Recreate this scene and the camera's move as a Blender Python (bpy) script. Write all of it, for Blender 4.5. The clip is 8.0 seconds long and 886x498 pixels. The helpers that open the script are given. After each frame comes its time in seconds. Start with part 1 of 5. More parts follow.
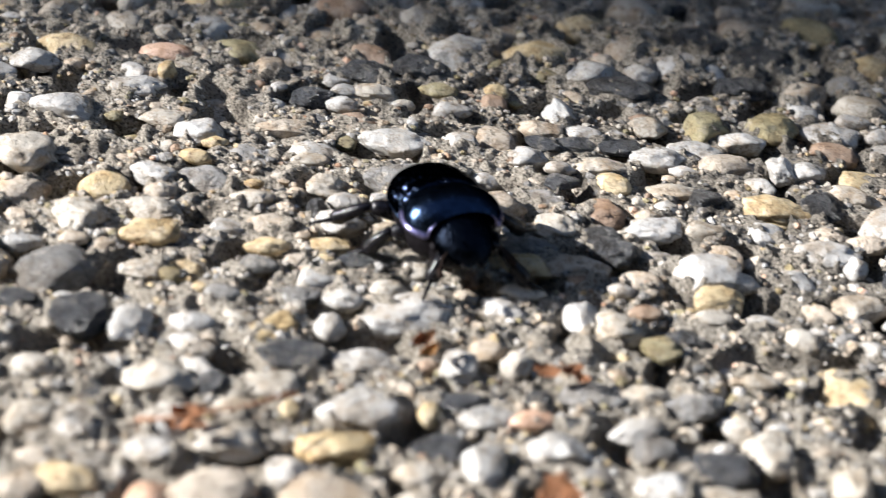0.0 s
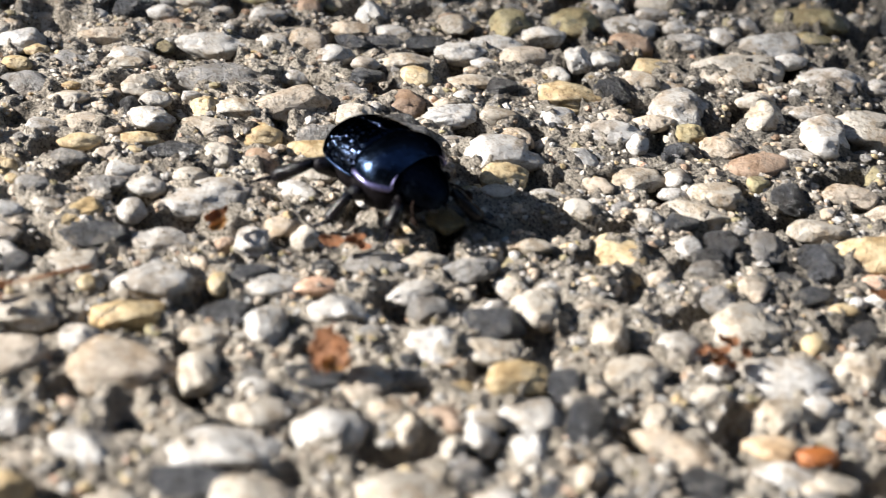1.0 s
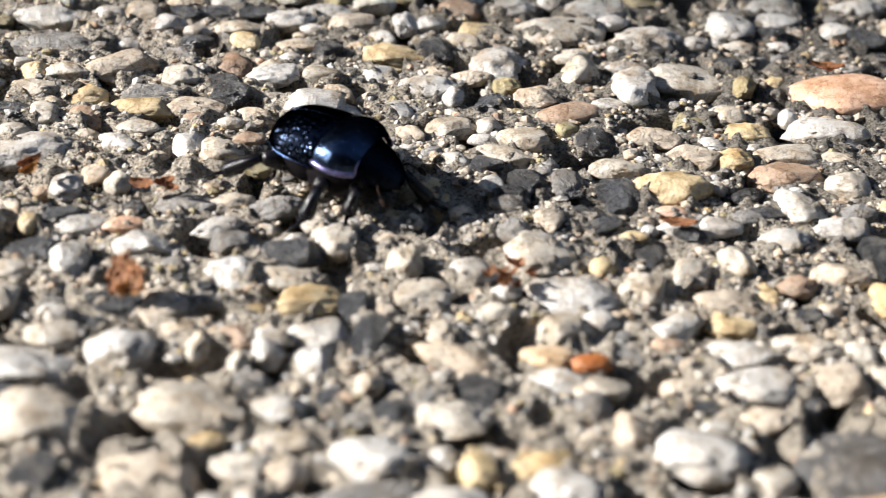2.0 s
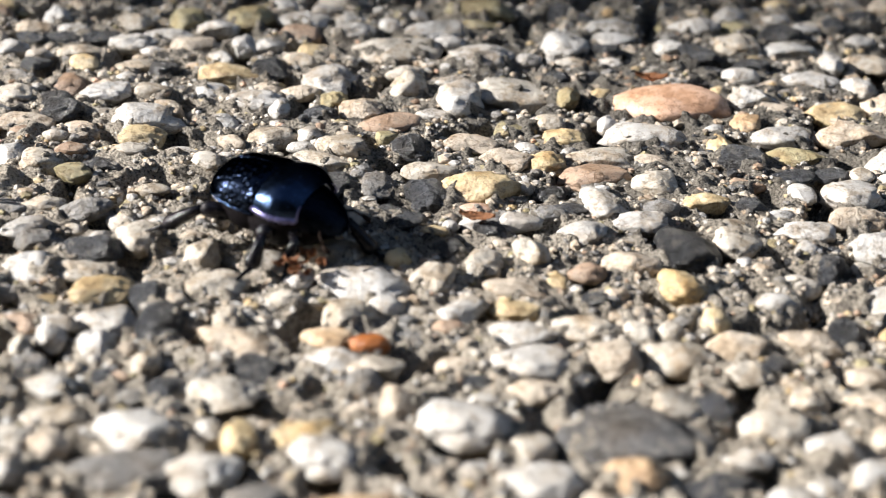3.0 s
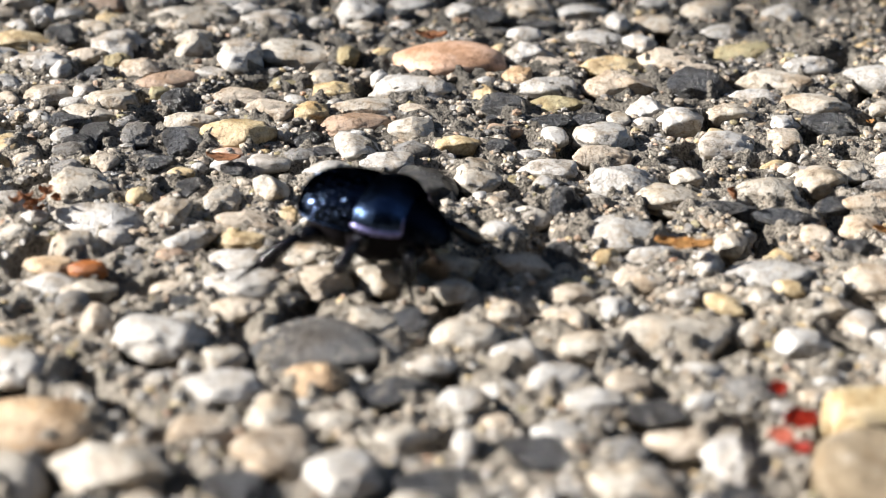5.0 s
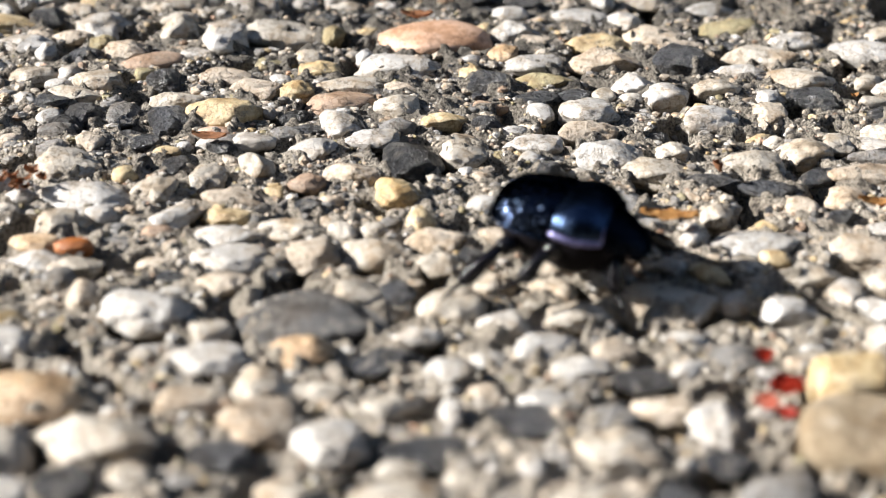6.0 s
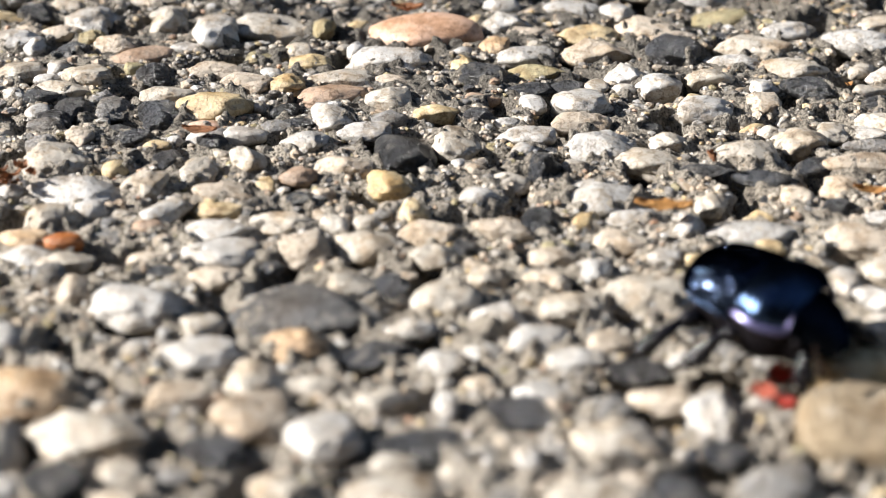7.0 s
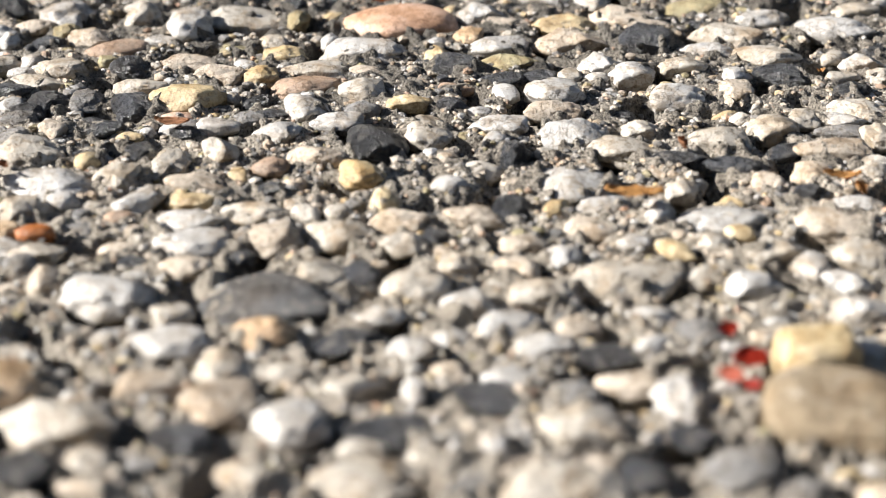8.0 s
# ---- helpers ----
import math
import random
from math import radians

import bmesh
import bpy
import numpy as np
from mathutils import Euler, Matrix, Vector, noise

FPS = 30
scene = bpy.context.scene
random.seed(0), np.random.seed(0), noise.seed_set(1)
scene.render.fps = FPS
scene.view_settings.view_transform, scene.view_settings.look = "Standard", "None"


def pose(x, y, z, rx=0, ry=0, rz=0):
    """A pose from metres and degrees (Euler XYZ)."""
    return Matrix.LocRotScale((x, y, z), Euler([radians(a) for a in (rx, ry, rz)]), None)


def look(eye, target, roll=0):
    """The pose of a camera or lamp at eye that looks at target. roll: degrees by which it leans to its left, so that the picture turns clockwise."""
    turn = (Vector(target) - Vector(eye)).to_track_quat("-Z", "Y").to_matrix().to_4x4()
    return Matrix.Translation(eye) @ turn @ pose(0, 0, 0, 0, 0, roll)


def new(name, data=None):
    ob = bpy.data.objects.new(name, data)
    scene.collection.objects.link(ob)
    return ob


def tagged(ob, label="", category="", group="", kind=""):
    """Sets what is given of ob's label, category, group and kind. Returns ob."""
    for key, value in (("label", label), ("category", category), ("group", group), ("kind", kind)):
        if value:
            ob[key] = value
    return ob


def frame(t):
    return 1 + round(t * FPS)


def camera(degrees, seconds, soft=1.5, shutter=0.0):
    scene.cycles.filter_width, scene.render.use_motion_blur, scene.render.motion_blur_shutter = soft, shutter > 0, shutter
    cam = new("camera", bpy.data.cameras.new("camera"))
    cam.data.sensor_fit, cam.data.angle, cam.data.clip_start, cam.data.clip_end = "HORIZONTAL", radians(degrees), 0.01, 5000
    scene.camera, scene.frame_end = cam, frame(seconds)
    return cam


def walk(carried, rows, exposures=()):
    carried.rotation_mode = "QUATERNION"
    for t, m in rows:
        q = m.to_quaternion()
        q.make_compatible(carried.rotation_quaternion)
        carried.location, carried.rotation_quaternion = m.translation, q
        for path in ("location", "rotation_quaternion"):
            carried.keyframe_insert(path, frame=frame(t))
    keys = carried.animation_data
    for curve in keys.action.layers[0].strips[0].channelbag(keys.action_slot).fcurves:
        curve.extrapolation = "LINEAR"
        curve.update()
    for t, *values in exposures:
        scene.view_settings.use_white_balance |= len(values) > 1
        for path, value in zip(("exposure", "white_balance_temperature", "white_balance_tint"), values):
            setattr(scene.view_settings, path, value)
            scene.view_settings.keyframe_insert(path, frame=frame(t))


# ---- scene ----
# ---- camera ----
cam = camera(28.0, 8.0, 0.5, 0.2)
cam.data.dof.use_dof = True
cam.data.dof.focus_distance = 0.2318
cam.data.dof.aperture_fstop = 20


def held(x, y, z, yaw, pitch, roll):
    """A hand-held camera: where it stands, then its turn in degrees."""
    return pose(x, y, z, 90 + pitch, 0, yaw) @ pose(0, 0, 0, 0, 0, roll)


walk(cam, [
    (0.0, held(-0.10074, 0.05102, 0.11639, 0.507, -33.363, 6.173)),
    (0.5, held(-0.08821, 0.04373, 0.11818, -0.611, -34.211, 5.661)),
    (1.0, held(-0.07971, 0.03528, 0.11781, -0.998, -34.533, 4.902)),
    (1.5, held(-0.06918, 0.02795, 0.11507, -1.810, -34.125, 4.132)),
    (1.7, held(-0.06538, 0.02480, 0.11275, -1.810, -33.402, 4.032)),
    (2.8, held(-0.03612, 0.01199, 0.10703, -0.767, -30.026, 2.642)),
    (3.0, held(-0.03223, 0.01015, 0.10366, -0.840, -29.158, 2.476)),
    (3.5, held(-0.02240, 0.00748, 0.10086, -0.555, -28.249, 2.103)),
    (4.0, held(-0.00825, 0.00380, 0.09729, -0.105, -27.703, 1.645)),
    (4.5, held(0.00000, -0.00000, 0.09498, 0.126, -27.465, 1.291)),
    (4.7, held(0.00177, -0.00064, 0.09473, 0.133, -27.459, 1.183)),
    (5.8, held(0.00318, -0.00202, 0.09313, -0.114, -27.429, 0.789)),
    (6.0, held(0.00339, -0.00243, 0.09220, -0.167, -27.509, 0.637)),
    (6.5, held(0.00358, -0.00163, 0.09157, -0.341, -27.549, 0.492)),
    (7.0, held(0.00329, -0.00144, 0.09096, -0.448, -27.573, 0.301)),
    (7.5, held(0.00392, -0.00213, 0.08998, -0.568, -27.511, 0.101)),
    (8.0, held(0.00599, -0.00237, 0.09011, -0.629, -27.619, -0.128)),
], exposures=[(0.0, 1.59, 6050, 10), (1.0, 1.56, 6330, 10), (8.0, 1.55, 6330, 10)])

# ---- light: low clear sun from the side, open blue sky ----
SUN_ELEVATION, SUN_TURN = 28.0, 180.0
world = bpy.data.worlds.new("sky")
scene.world = world
world.use_nodes = True
wn = world.node_tree.nodes
sky = wn.new("ShaderNodeTexSky")
sky.sky_type, sky.sun_disc = "NISHITA", False
sky.sun_elevation, sky.sun_rotation = radians(SUN_ELEVATION), radians(90 - SUN_TURN)
world.node_tree.links.new(sky.outputs[0], wn["Background"].inputs[0])
wn["Background"].inputs[1].default_value = 0.072
sun = new("sun", bpy.data.lights.new("sun", "SUN"))
sun.data.energy, sun.data.angle, sun.data.color = 5.0, radians(0.55), (1.0, 0.945, 0.875)
toward = Vector((math.cos(radians(SUN_TURN)), math.sin(radians(SUN_TURN)), math.tan(radians(SUN_ELEVATION))))
sun.matrix_world = look(toward * 3, (0, 0, 0))


# ---- materials ----
def nodes_of(name):
    m = bpy.data.materials.new(name)
    m.use_nodes = True
    t = m.node_tree
    return m, t, t.nodes["Principled BSDF"]


def add(t, kind, **inputs):
    n = t.nodes.new(kind)
    for k, v in inputs.items():
        n.inputs[k].default_value = v
    return n


def noise_tex(t, vec, scale, detail=4.0, rough=0.55):
    n = add(t, "ShaderNodeTexNoise", Scale=scale, Detail=detail, Roughness=rough)
    t.links.new(vec, n.inputs["Vector"])
    return n.outputs["Fac"]


def ramp(t, fac, stops):
    r = t.nodes.new("ShaderNodeValToRGB")
    e = r.color_ramp.elements
    while len(e) < len(stops):
        e.new(0.5)
    for el, (at, col) in zip(e, stops):
        el.position, el.color = at, (*col, 1)
    t.links.new(fac, r.inputs[0])
    return r.outputs[0]


def mix(t, fac, a, b, blend="MIX"):
    n = t.nodes.new("ShaderNodeMix")
    n.data_type, n.blend_type = "RGBA", blend
    for sock, v in ((n.inputs[0], fac), (n.inputs[6], a), (n.inputs[7], b)):
        if isinstance(v, (int, float)):
            sock.default_value = v
        elif isinstance(v, tuple):
            sock.default_value = (*v, 1)
        else:
            t.links.new(v, sock)
    return n.outputs[2]


def math_node(t, op, a, b):
    n = t.nodes.new("ShaderNodeMath")
    n.operation = op
    for sock, v in zip(n.inputs, (a, b)):
        if isinstance(v, (int, float)):
            sock.default_value = v
        else:
            t.links.new(v, sock)
    return n.outputs[0]


def bump(t, bsdf, height, strength, distance):
    b = add(t, "ShaderNodeBump", Strength=strength, Distance=distance)
    t.links.new(height, b.inputs["Height"])
    t.links.new(b.outputs[0], bsdf.inputs["Normal"])


DARK_PATCH_AT, DARK_PATCH_SIZE = (0.005, 0.242, 0.0), (0.070, 0.042, 1.0)
CEMENT_DARK, CEMENT_LIGHT = (0.36, 0.322, 0.268), (0.63, 0.57, 0.485)


def cement_colour(t, pos):
    grain = noise_tex(t, pos, 2600, 3, 0.75)
    patch = noise_tex(t, pos, 150, 6, 0.65)
    col = ramp(t, grain, ((0.36, (0.05, 0.046, 0.040)), (0.45, CEMENT_DARK), (0.57, CEMENT_LIGHT), (0.68, (0.66, 0.61, 0.52))))
    col = mix(t, 0.9, col, ramp(t, patch, ((0.35, (0.12, 0.105, 0.09)), (0.44, (0.76, 0.73, 0.69)), (0.60, (1.0, 0.98, 0.95)))), "MULTIPLY")
    # one broad patch of the cement, ragged at its edge, is darker
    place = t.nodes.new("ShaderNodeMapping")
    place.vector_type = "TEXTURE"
    place.inputs["Location"].default_value, place.inputs["Scale"].default_value = DARK_PATCH_AT, DARK_PATCH_SIZE
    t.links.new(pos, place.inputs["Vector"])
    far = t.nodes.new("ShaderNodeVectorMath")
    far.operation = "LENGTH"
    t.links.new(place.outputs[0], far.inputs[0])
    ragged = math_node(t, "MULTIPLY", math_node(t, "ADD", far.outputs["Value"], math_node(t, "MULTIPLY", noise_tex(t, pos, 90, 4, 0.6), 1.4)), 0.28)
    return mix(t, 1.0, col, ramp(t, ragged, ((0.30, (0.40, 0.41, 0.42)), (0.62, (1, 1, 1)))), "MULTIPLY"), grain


def cement():
    m, t, b = nodes_of("cement")
    pos = t.nodes.new("ShaderNodeNewGeometry").outputs["Position"]
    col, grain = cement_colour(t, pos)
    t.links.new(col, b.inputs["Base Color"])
    b.inputs["Roughness"].default_value = 0.92
    bump(t, b, grain, 1.0, 0.0019)
    return m


def far_concrete():
    """The same washed concrete where it lies far off: pebbles as cells of colour and relief in the cement."""
    m, t, b = nodes_of("far_washed_concrete")
    pos = t.nodes.new("ShaderNodeNewGeometry").outputs["Position"]
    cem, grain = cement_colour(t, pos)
    cell = add(t, "ShaderNodeTexVoronoi", Scale=150.0)
    edge = add(t, "ShaderNodeTexVoronoi", Scale=150.0)
    edge.feature = "DISTANCE_TO_EDGE"
    for n in (cell, edge):
        t.links.new(pos, n.inputs["Vector"])
    pick = t.nodes.new("ShaderNodeSeparateColor")
    t.links.new(cell.outputs["Color"], pick.inputs[0])
    tone = ramp(t, pick.outputs[0], ((0.0, (0.05, 0.05, 0.055)), (0.3, (0.25, 0.24, 0.23)), (0.5, (0.45, 0.38, 0.29)), (0.75, (0.72, 0.66, 0.55)), (1.0, (0.80, 0.78, 0.74))))
    inside = ramp(t, edge.outputs["Distance"], ((0.08, (0, 0, 0)), (0.16, (1, 1, 1))))
    t.links.new(mix(t, inside, cem, tone), b.inputs["Base Color"])
    b.inputs["Roughness"].default_value = 0.8
    bump(t, b, math_node(t, "ADD", inside, grain), 1.0, 0.001)
    return m


def stone_material(name, pale, deep, spot, rough=0.55, spots=0.35, dust=0.45, ochre=0.3, relief=0.5):
    """A pebble: two tones in soft clouds, fine specks, pits, and cement left in its hollows."""
    m, t, b = nodes_of(name)
    geo = t.nodes.new("ShaderNodeNewGeometry")
    info = t.nodes.new("ShaderNodeObjectInfo")
    chance = math_node(t, "FRACT", math_node(t, "ADD", info.outputs["Random"], geo.outputs["Random Per Island"]), 0.0)
    pos = geo.outputs["Position"]
    cloud = noise_tex(t, pos, 260, 4, 0.6)
    fine = noise_tex(t, pos, 1500, 5, 0.7)
    tone = math_node(t, "ADD", math_node(t, "MULTIPLY", chance, 0.45), math_node(t, "MULTIPLY", cloud, 0.95))
    col = ramp(t, tone, ((0.25, deep), (0.95, pale)))
    col = mix(t, math_node(t, "MULTIPLY", ramp(t, fine, ((0.56, (0, 0, 0)), (0.70, (1, 1, 1)))), spots), col, spot)
    stain = noise_tex(t, pos, 170, 5, 0.7)
    col = mix(t, math_node(t, "MULTIPLY", ramp(t, stain, ((0.54, (0, 0, 0)), (0.68, (1, 1, 1)))), ochre), col, (0.42, 0.25, 0.085))
    grit = noise_tex(t, pos, 3000, 4, 0.75)
    col = mix(t, 0.9, col, ramp(t, grit, ((0.29, (0.16, 0.14, 0.12)), (0.36, (0.92, 0.90, 0.87)), (0.52, (1, 1, 1)), (0.72, (1.06, 1.06, 1.06)))), "MULTIPLY")
    # dark weathered pits and brown dirt caught on the skin
    pits = noise_tex(t, pos, 800, 3, 0.8)
    col = mix(t, 0.85, col, ramp(t, pits, ((0.31, (0.30, 0.26, 0.21)), (0.38, (0.75, 0.70, 0.64)), (0.44, (1, 1, 1)))), "MULTIPLY")
    dirt = noise_tex(t, pos, 210, 7, 0.75)
    col = mix(t, 0.8, col, ramp(t, dirt, ((0.33, (0.42, 0.34, 0.25)), (0.42, (0.72, 0.63, 0.52)), (0.51, (1, 1, 1)))), "MULTIPLY")
    # fine dark cracks where a slow noise crosses its middle
    vein = math_node(t, "ABSOLUTE", math_node(t, "SUBTRACT", noise_tex(t, pos, 330, 6, 0.6), 0.5), 0.0)
    col = mix(t, 0.75, col, ramp(t, vein, ((0.0, (0.30, 0.26, 0.22)), (0.012, (0.85, 0.83, 0.8)), (0.03, (1, 1, 1)))), "MULTIPLY")
    left = noise_tex(t, pos, 420, 6, 0.7)
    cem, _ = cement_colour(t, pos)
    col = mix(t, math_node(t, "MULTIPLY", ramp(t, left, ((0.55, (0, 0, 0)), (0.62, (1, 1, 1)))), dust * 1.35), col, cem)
    t.links.new(col, b.inputs["Base Color"])
    t.links.new(ramp(t, fine, ((0.3, (rough - 0.14,) * 3), (0.7, (rough + 0.12,) * 3))), b.inputs["Roughness"])
    bump(t, b, math_node(t, "ADD", math_node(t, "ADD", math_node(t, "MULTIPLY", fine, 0.6), math_node(t, "MULTIPLY", grit, 0.25)), math_node(t, "MULTIPLY", cloud, 1.8)), relief, 0.0012)
    return m


STONE = {
    "white": stone_material("white_quartz", (0.49, 0.48, 0.463), (0.41, 0.396, 0.374), (0.34, 0.30, 0.26), 0.42, 0.35, 0.30, 0.20, 0.4),
    "cream": stone_material("cream_limestone", (0.485, 0.452, 0.398), (0.385, 0.347, 0.29), (0.30, 0.235, 0.155), 0.5, 0.45, 0.32, 0.40, 0.45),
    "yellow": stone_material("yellow_limestone", (0.56, 0.46, 0.29), (0.43, 0.32, 0.16), (0.24, 0.16, 0.08), 0.5, 0.45, 0.30, 0.55, 0.45),
    "tan": stone_material("tan_sandstone", (0.55, 0.475, 0.385), (0.34, 0.285, 0.225), (0.17, 0.14, 0.11), 0.6, 0.4, 0.40, 0.30, 0.55),
    "orange": stone_material("orange_chert", (0.60, 0.42, 0.32), (0.46, 0.28, 0.18), (0.70, 0.54, 0.42), 0.42, 0.15, 0.12, 0.15, 0.3),
    "brown": stone_material("brown_sandstone", (0.38, 0.275, 0.20), (0.25, 0.17, 0.115), (0.13, 0.085, 0.06), 0.55, 0.4, 0.25, 0.2, 0.5),
    "pale_grey": stone_material("pale_grey_limestone", (0.50, 0.49, 0.47), (0.34, 0.33, 0.315), (0.20, 0.19, 0.175), 0.5, 0.4, 0.45, 0.15, 0.45),
    "grey": stone_material("grey_limestone", (0.31, 0.30, 0.29), (0.15, 0.147, 0.145), (0.50, 0.48, 0.45), 0.6, 0.3, 0.45, 0.08, 0.9),
    "slate": stone_material("dark_slate", (0.066, 0.070, 0.080), (0.018, 0.020, 0.025), (0.26, 0.26, 0.25), 0.34, 0.40, 0.22, 0.0, 1.0),
    "olive": stone_material("olive_sandstone", (0.36, 0.315, 0.18), (0.20, 0.175, 0.10), (0.12, 0.10, 0.06), 0.55, 0.4, 0.3, 0.3, 0.6),
    "umber": stone_material("umber_sandstone", (0.31, 0.245, 0.16), (0.20, 0.15, 0.095), (0.12, 0.09, 0.06), 0.65, 0.4, 0.4, 0.3, 0.7),
    "shale": stone_material("dark_grey_shale", (0.185, 0.183, 0.185), (0.075, 0.076, 0.080), (0.36, 0.35, 0.33), 0.45, 0.45, 0.35, 0.05, 1.0),
    "basalt": stone_material("black_basalt", (0.030, 0.032, 0.037), (0.010, 0.011, 0.013), (0.10, 0.10, 0.10), 0.40, 0.2, 0.12, 0.0, 0.9),
    "apricot": stone_material("apricot_sandstone", (0.58, 0.435, 0.285), (0.42, 0.29, 0.17), (0.28, 0.18, 0.10), 0.5, 0.35, 0.25, 0.35, 0.45),
    "rust": stone_material("rust_brown_chert", (0.40, 0.145, 0.04), (0.26, 0.085, 0.02), (0.18, 0.07, 0.02), 0.40, 0.3, 0.08, 0.0, 0.35),
}
LOOKS = {
    "white": "white quartz", "cream": "cream limestone", "yellow": "yellow limestone", "tan": "tan sandstone", "orange": "smooth orange chert",
    "brown": "brown sandstone", "pale_grey": "pale grey limestone", "grey": "grey limestone", "slate": "dark slate", "olive": "olive sandstone", "umber": "umber sandstone",
    "shale": "dark grey shale", "basalt": "black basalt", "apricot": "apricot sandstone", "rust": "glossy rust-brown chert",
}
KINDS = list(STONE)
CEMENT, FAR_CONCRETE = cement(), far_concrete()


def plain(name, colour, rough, metal=0.0, coat=0.0, grain=0.0, scale=900):
    m, t, b = nodes_of(name)
    pos = t.nodes.new("ShaderNodeTexCoord").outputs["Object"]
    n = noise_tex(t, pos, scale, 5, 0.6)
    t.links.new(ramp(t, n, ((0.3, tuple(c * 0.65 for c in colour)), (0.7, tuple(min(1, c * 1.3) for c in colour)))), b.inputs["Base Color"])
    t.links.new(ramp(t, n, ((0.3, (rough * 0.8,) * 3), (0.7, (rough * 1.3,) * 3))), b.inputs["Roughness"])
    b.inputs["Metallic"].default_value, b.inputs["Coat Weight"].default_value = metal, coat
    b.inputs["Coat Roughness"].default_value = 0.12
    if grain:
        bump(t, b, n, grain, 0.0003)
    return m


def punctured(m, scale):
    """Rows of fine pits over a shell, which break its shine into sparks."""
    t = m.node_tree
    cell = add(t, "ShaderNodeTexVoronoi", Scale=scale)
    t.links.new(t.nodes.new("ShaderNodeTexCoord").outputs["Object"], cell.inputs["Vector"])
    bump(t, t.nodes["Principled BSDF"], ramp(t, cell.outputs["Distance"], ((0.05, (0, 0, 0)), (0.55, (1, 1, 1)))), 0.8, 0.00016)


SHELL = plain("blue_black_shell", (0.024, 0.038, 0.070), 0.22, 1.0, 0.0, 0.40, 1100)
CASE = plain("punctured_blue_black_shell", (0.010, 0.014, 0.024), 0.14, 1.0, 0.0, 0.0, 900)
punctured(CASE, 1500)
HEAD = plain("black_head_shell", (0.006, 0.008, 0.013), 0.30, 1.0, 0.0, 0.6, 1500)
for shiny in (SHELL, CASE, HEAD):
    shiny.node_tree.nodes["Principled BSDF"].inputs["Specular Tint"].default_value = (0.03, 0.04, 0.06, 1)
# violet edge of the shell, its colour raised to hold a highlight too
RIM = plain("violet_shell_edge", (0.15, 0.14, 0.27), 0.28, 0.8, 0.3, 0.05, 1500)
LEG = plain("black_leg", (0.005, 0.0045, 0.006), 0.15, 0.0, 0.0, 0.6, 1600)
LEG.node_tree.nodes["Principled BSDF"].inputs["Specular IOR Level"].default_value = 0.3
BELLY = plain("dull_black_belly", (0.006, 0.005, 0.006), 0.55, 0.0, 0.0, 0.3, 2500)
BELLY.node_tree.nodes["Principled BSDF"].inputs["Specular IOR Level"].default_value = 0.06
CLUB = plain("rust_antenna", (0.012, 0.007, 0.005), 0.8)
CLUB.node_tree.nodes["Principled BSDF"].inputs["Specular IOR Level"].default_value = 0.1
HAIR = plain("dark_hair", (0.05, 0.035, 0.025), 0.6)
RUST = plain("rusty_leaf_scrap", (0.30, 0.135, 0.06), 0.7, 0, 0, 0.6, 1800)
RED = plain("red_petal_scrap", (0.34, 0.022, 0.006), 0.45, 0, 0.0, 0.3, 1500)
FADED = plain("faded_red_petal_scrap", (0.42, 0.10, 0.055), 0.55, 0, 0.0, 0.4, 1500)
UNSEEN_WALL = plain("unseen_wall_dark", (0.09, 0.085, 0.075), 0.9, 0, 0, 0.3, 9)
STRAW = plain("straw_scrap", (0.42, 0.22, 0.07), 0.6, 0, 0, 0.4, 1800)


# ---- meshes ----
def mesh_of(name, bm, mats, smooth=True):
    me = bpy.data.meshes.new(name)
    bm.normal_update()
    bm.to_mesh(me)
    bm.free()
    for mat in mats:
        me.materials.append(mat)
    if smooth:
        me.polygons.foreach_set("use_smooth", [True] * len(me.polygons))
    return me


def part(name, bm, material, parent, label=""):
    ob = new(name, mesh_of(name, bm, [material]))
    ob.parent = parent
    return tagged(ob, label)


def lump(seed, angular, level=3, worn=1.0):
    """A unit pebble: a worn, broken lump, flattened by old faces, with a chipped skin."""
    rng = random.Random(seed)
    bm = bmesh.new()
    bmesh.ops.create_icosphere(bm, subdivisions=level, radius=1.0)
    shift = Vector((rng.uniform(-50, 50), rng.uniform(-50, 50), rng.uniform(-50, 50)))
    cuts = []
    for _ in range(rng.randint(4, 6) + 3 * angular):
        d = Vector((rng.gauss(0, 1), rng.gauss(0, 1), rng.gauss(0, 0.9))).normalized()
        cuts.append((d, rng.uniform(0.55, 0.88) if angular else rng.uniform(0.68, 0.93)))
    for v in bm.verts:
        d = v.co.normalized()
        v.co = d * (1 + 0.32 * worn * noise.noise(d * 1.2 + shift) + 0.14 * worn * noise.noise(d * 2.8 + shift))
        for n, k in cuts:
            over = v.co.dot(n) - k
            if over > 0:
                v.co -= n * over * 0.80 * worn
        chip_in = noise.noise(d * 4.5 + shift)
        v.co += d * worn * (0.055 * noise.noise(d * 6 + shift) + 0.030 * noise.noise(d * 14 + shift) - 0.17 * max(0.0, chip_in - 0.26))
    for k in range(3):
        low, high = min(v.co[k] for v in bm.verts), max(v.co[k] for v in bm.verts)
        for v in bm.verts:
            v.co[k] = (v.co[k] - (low + high) / 2) * 2 / (high - low)
    for v in bm.verts:  # broad worn top, steep flanks
        v.co.z *= 1.12 - 0.12 * v.co.z ** 2
    return bm


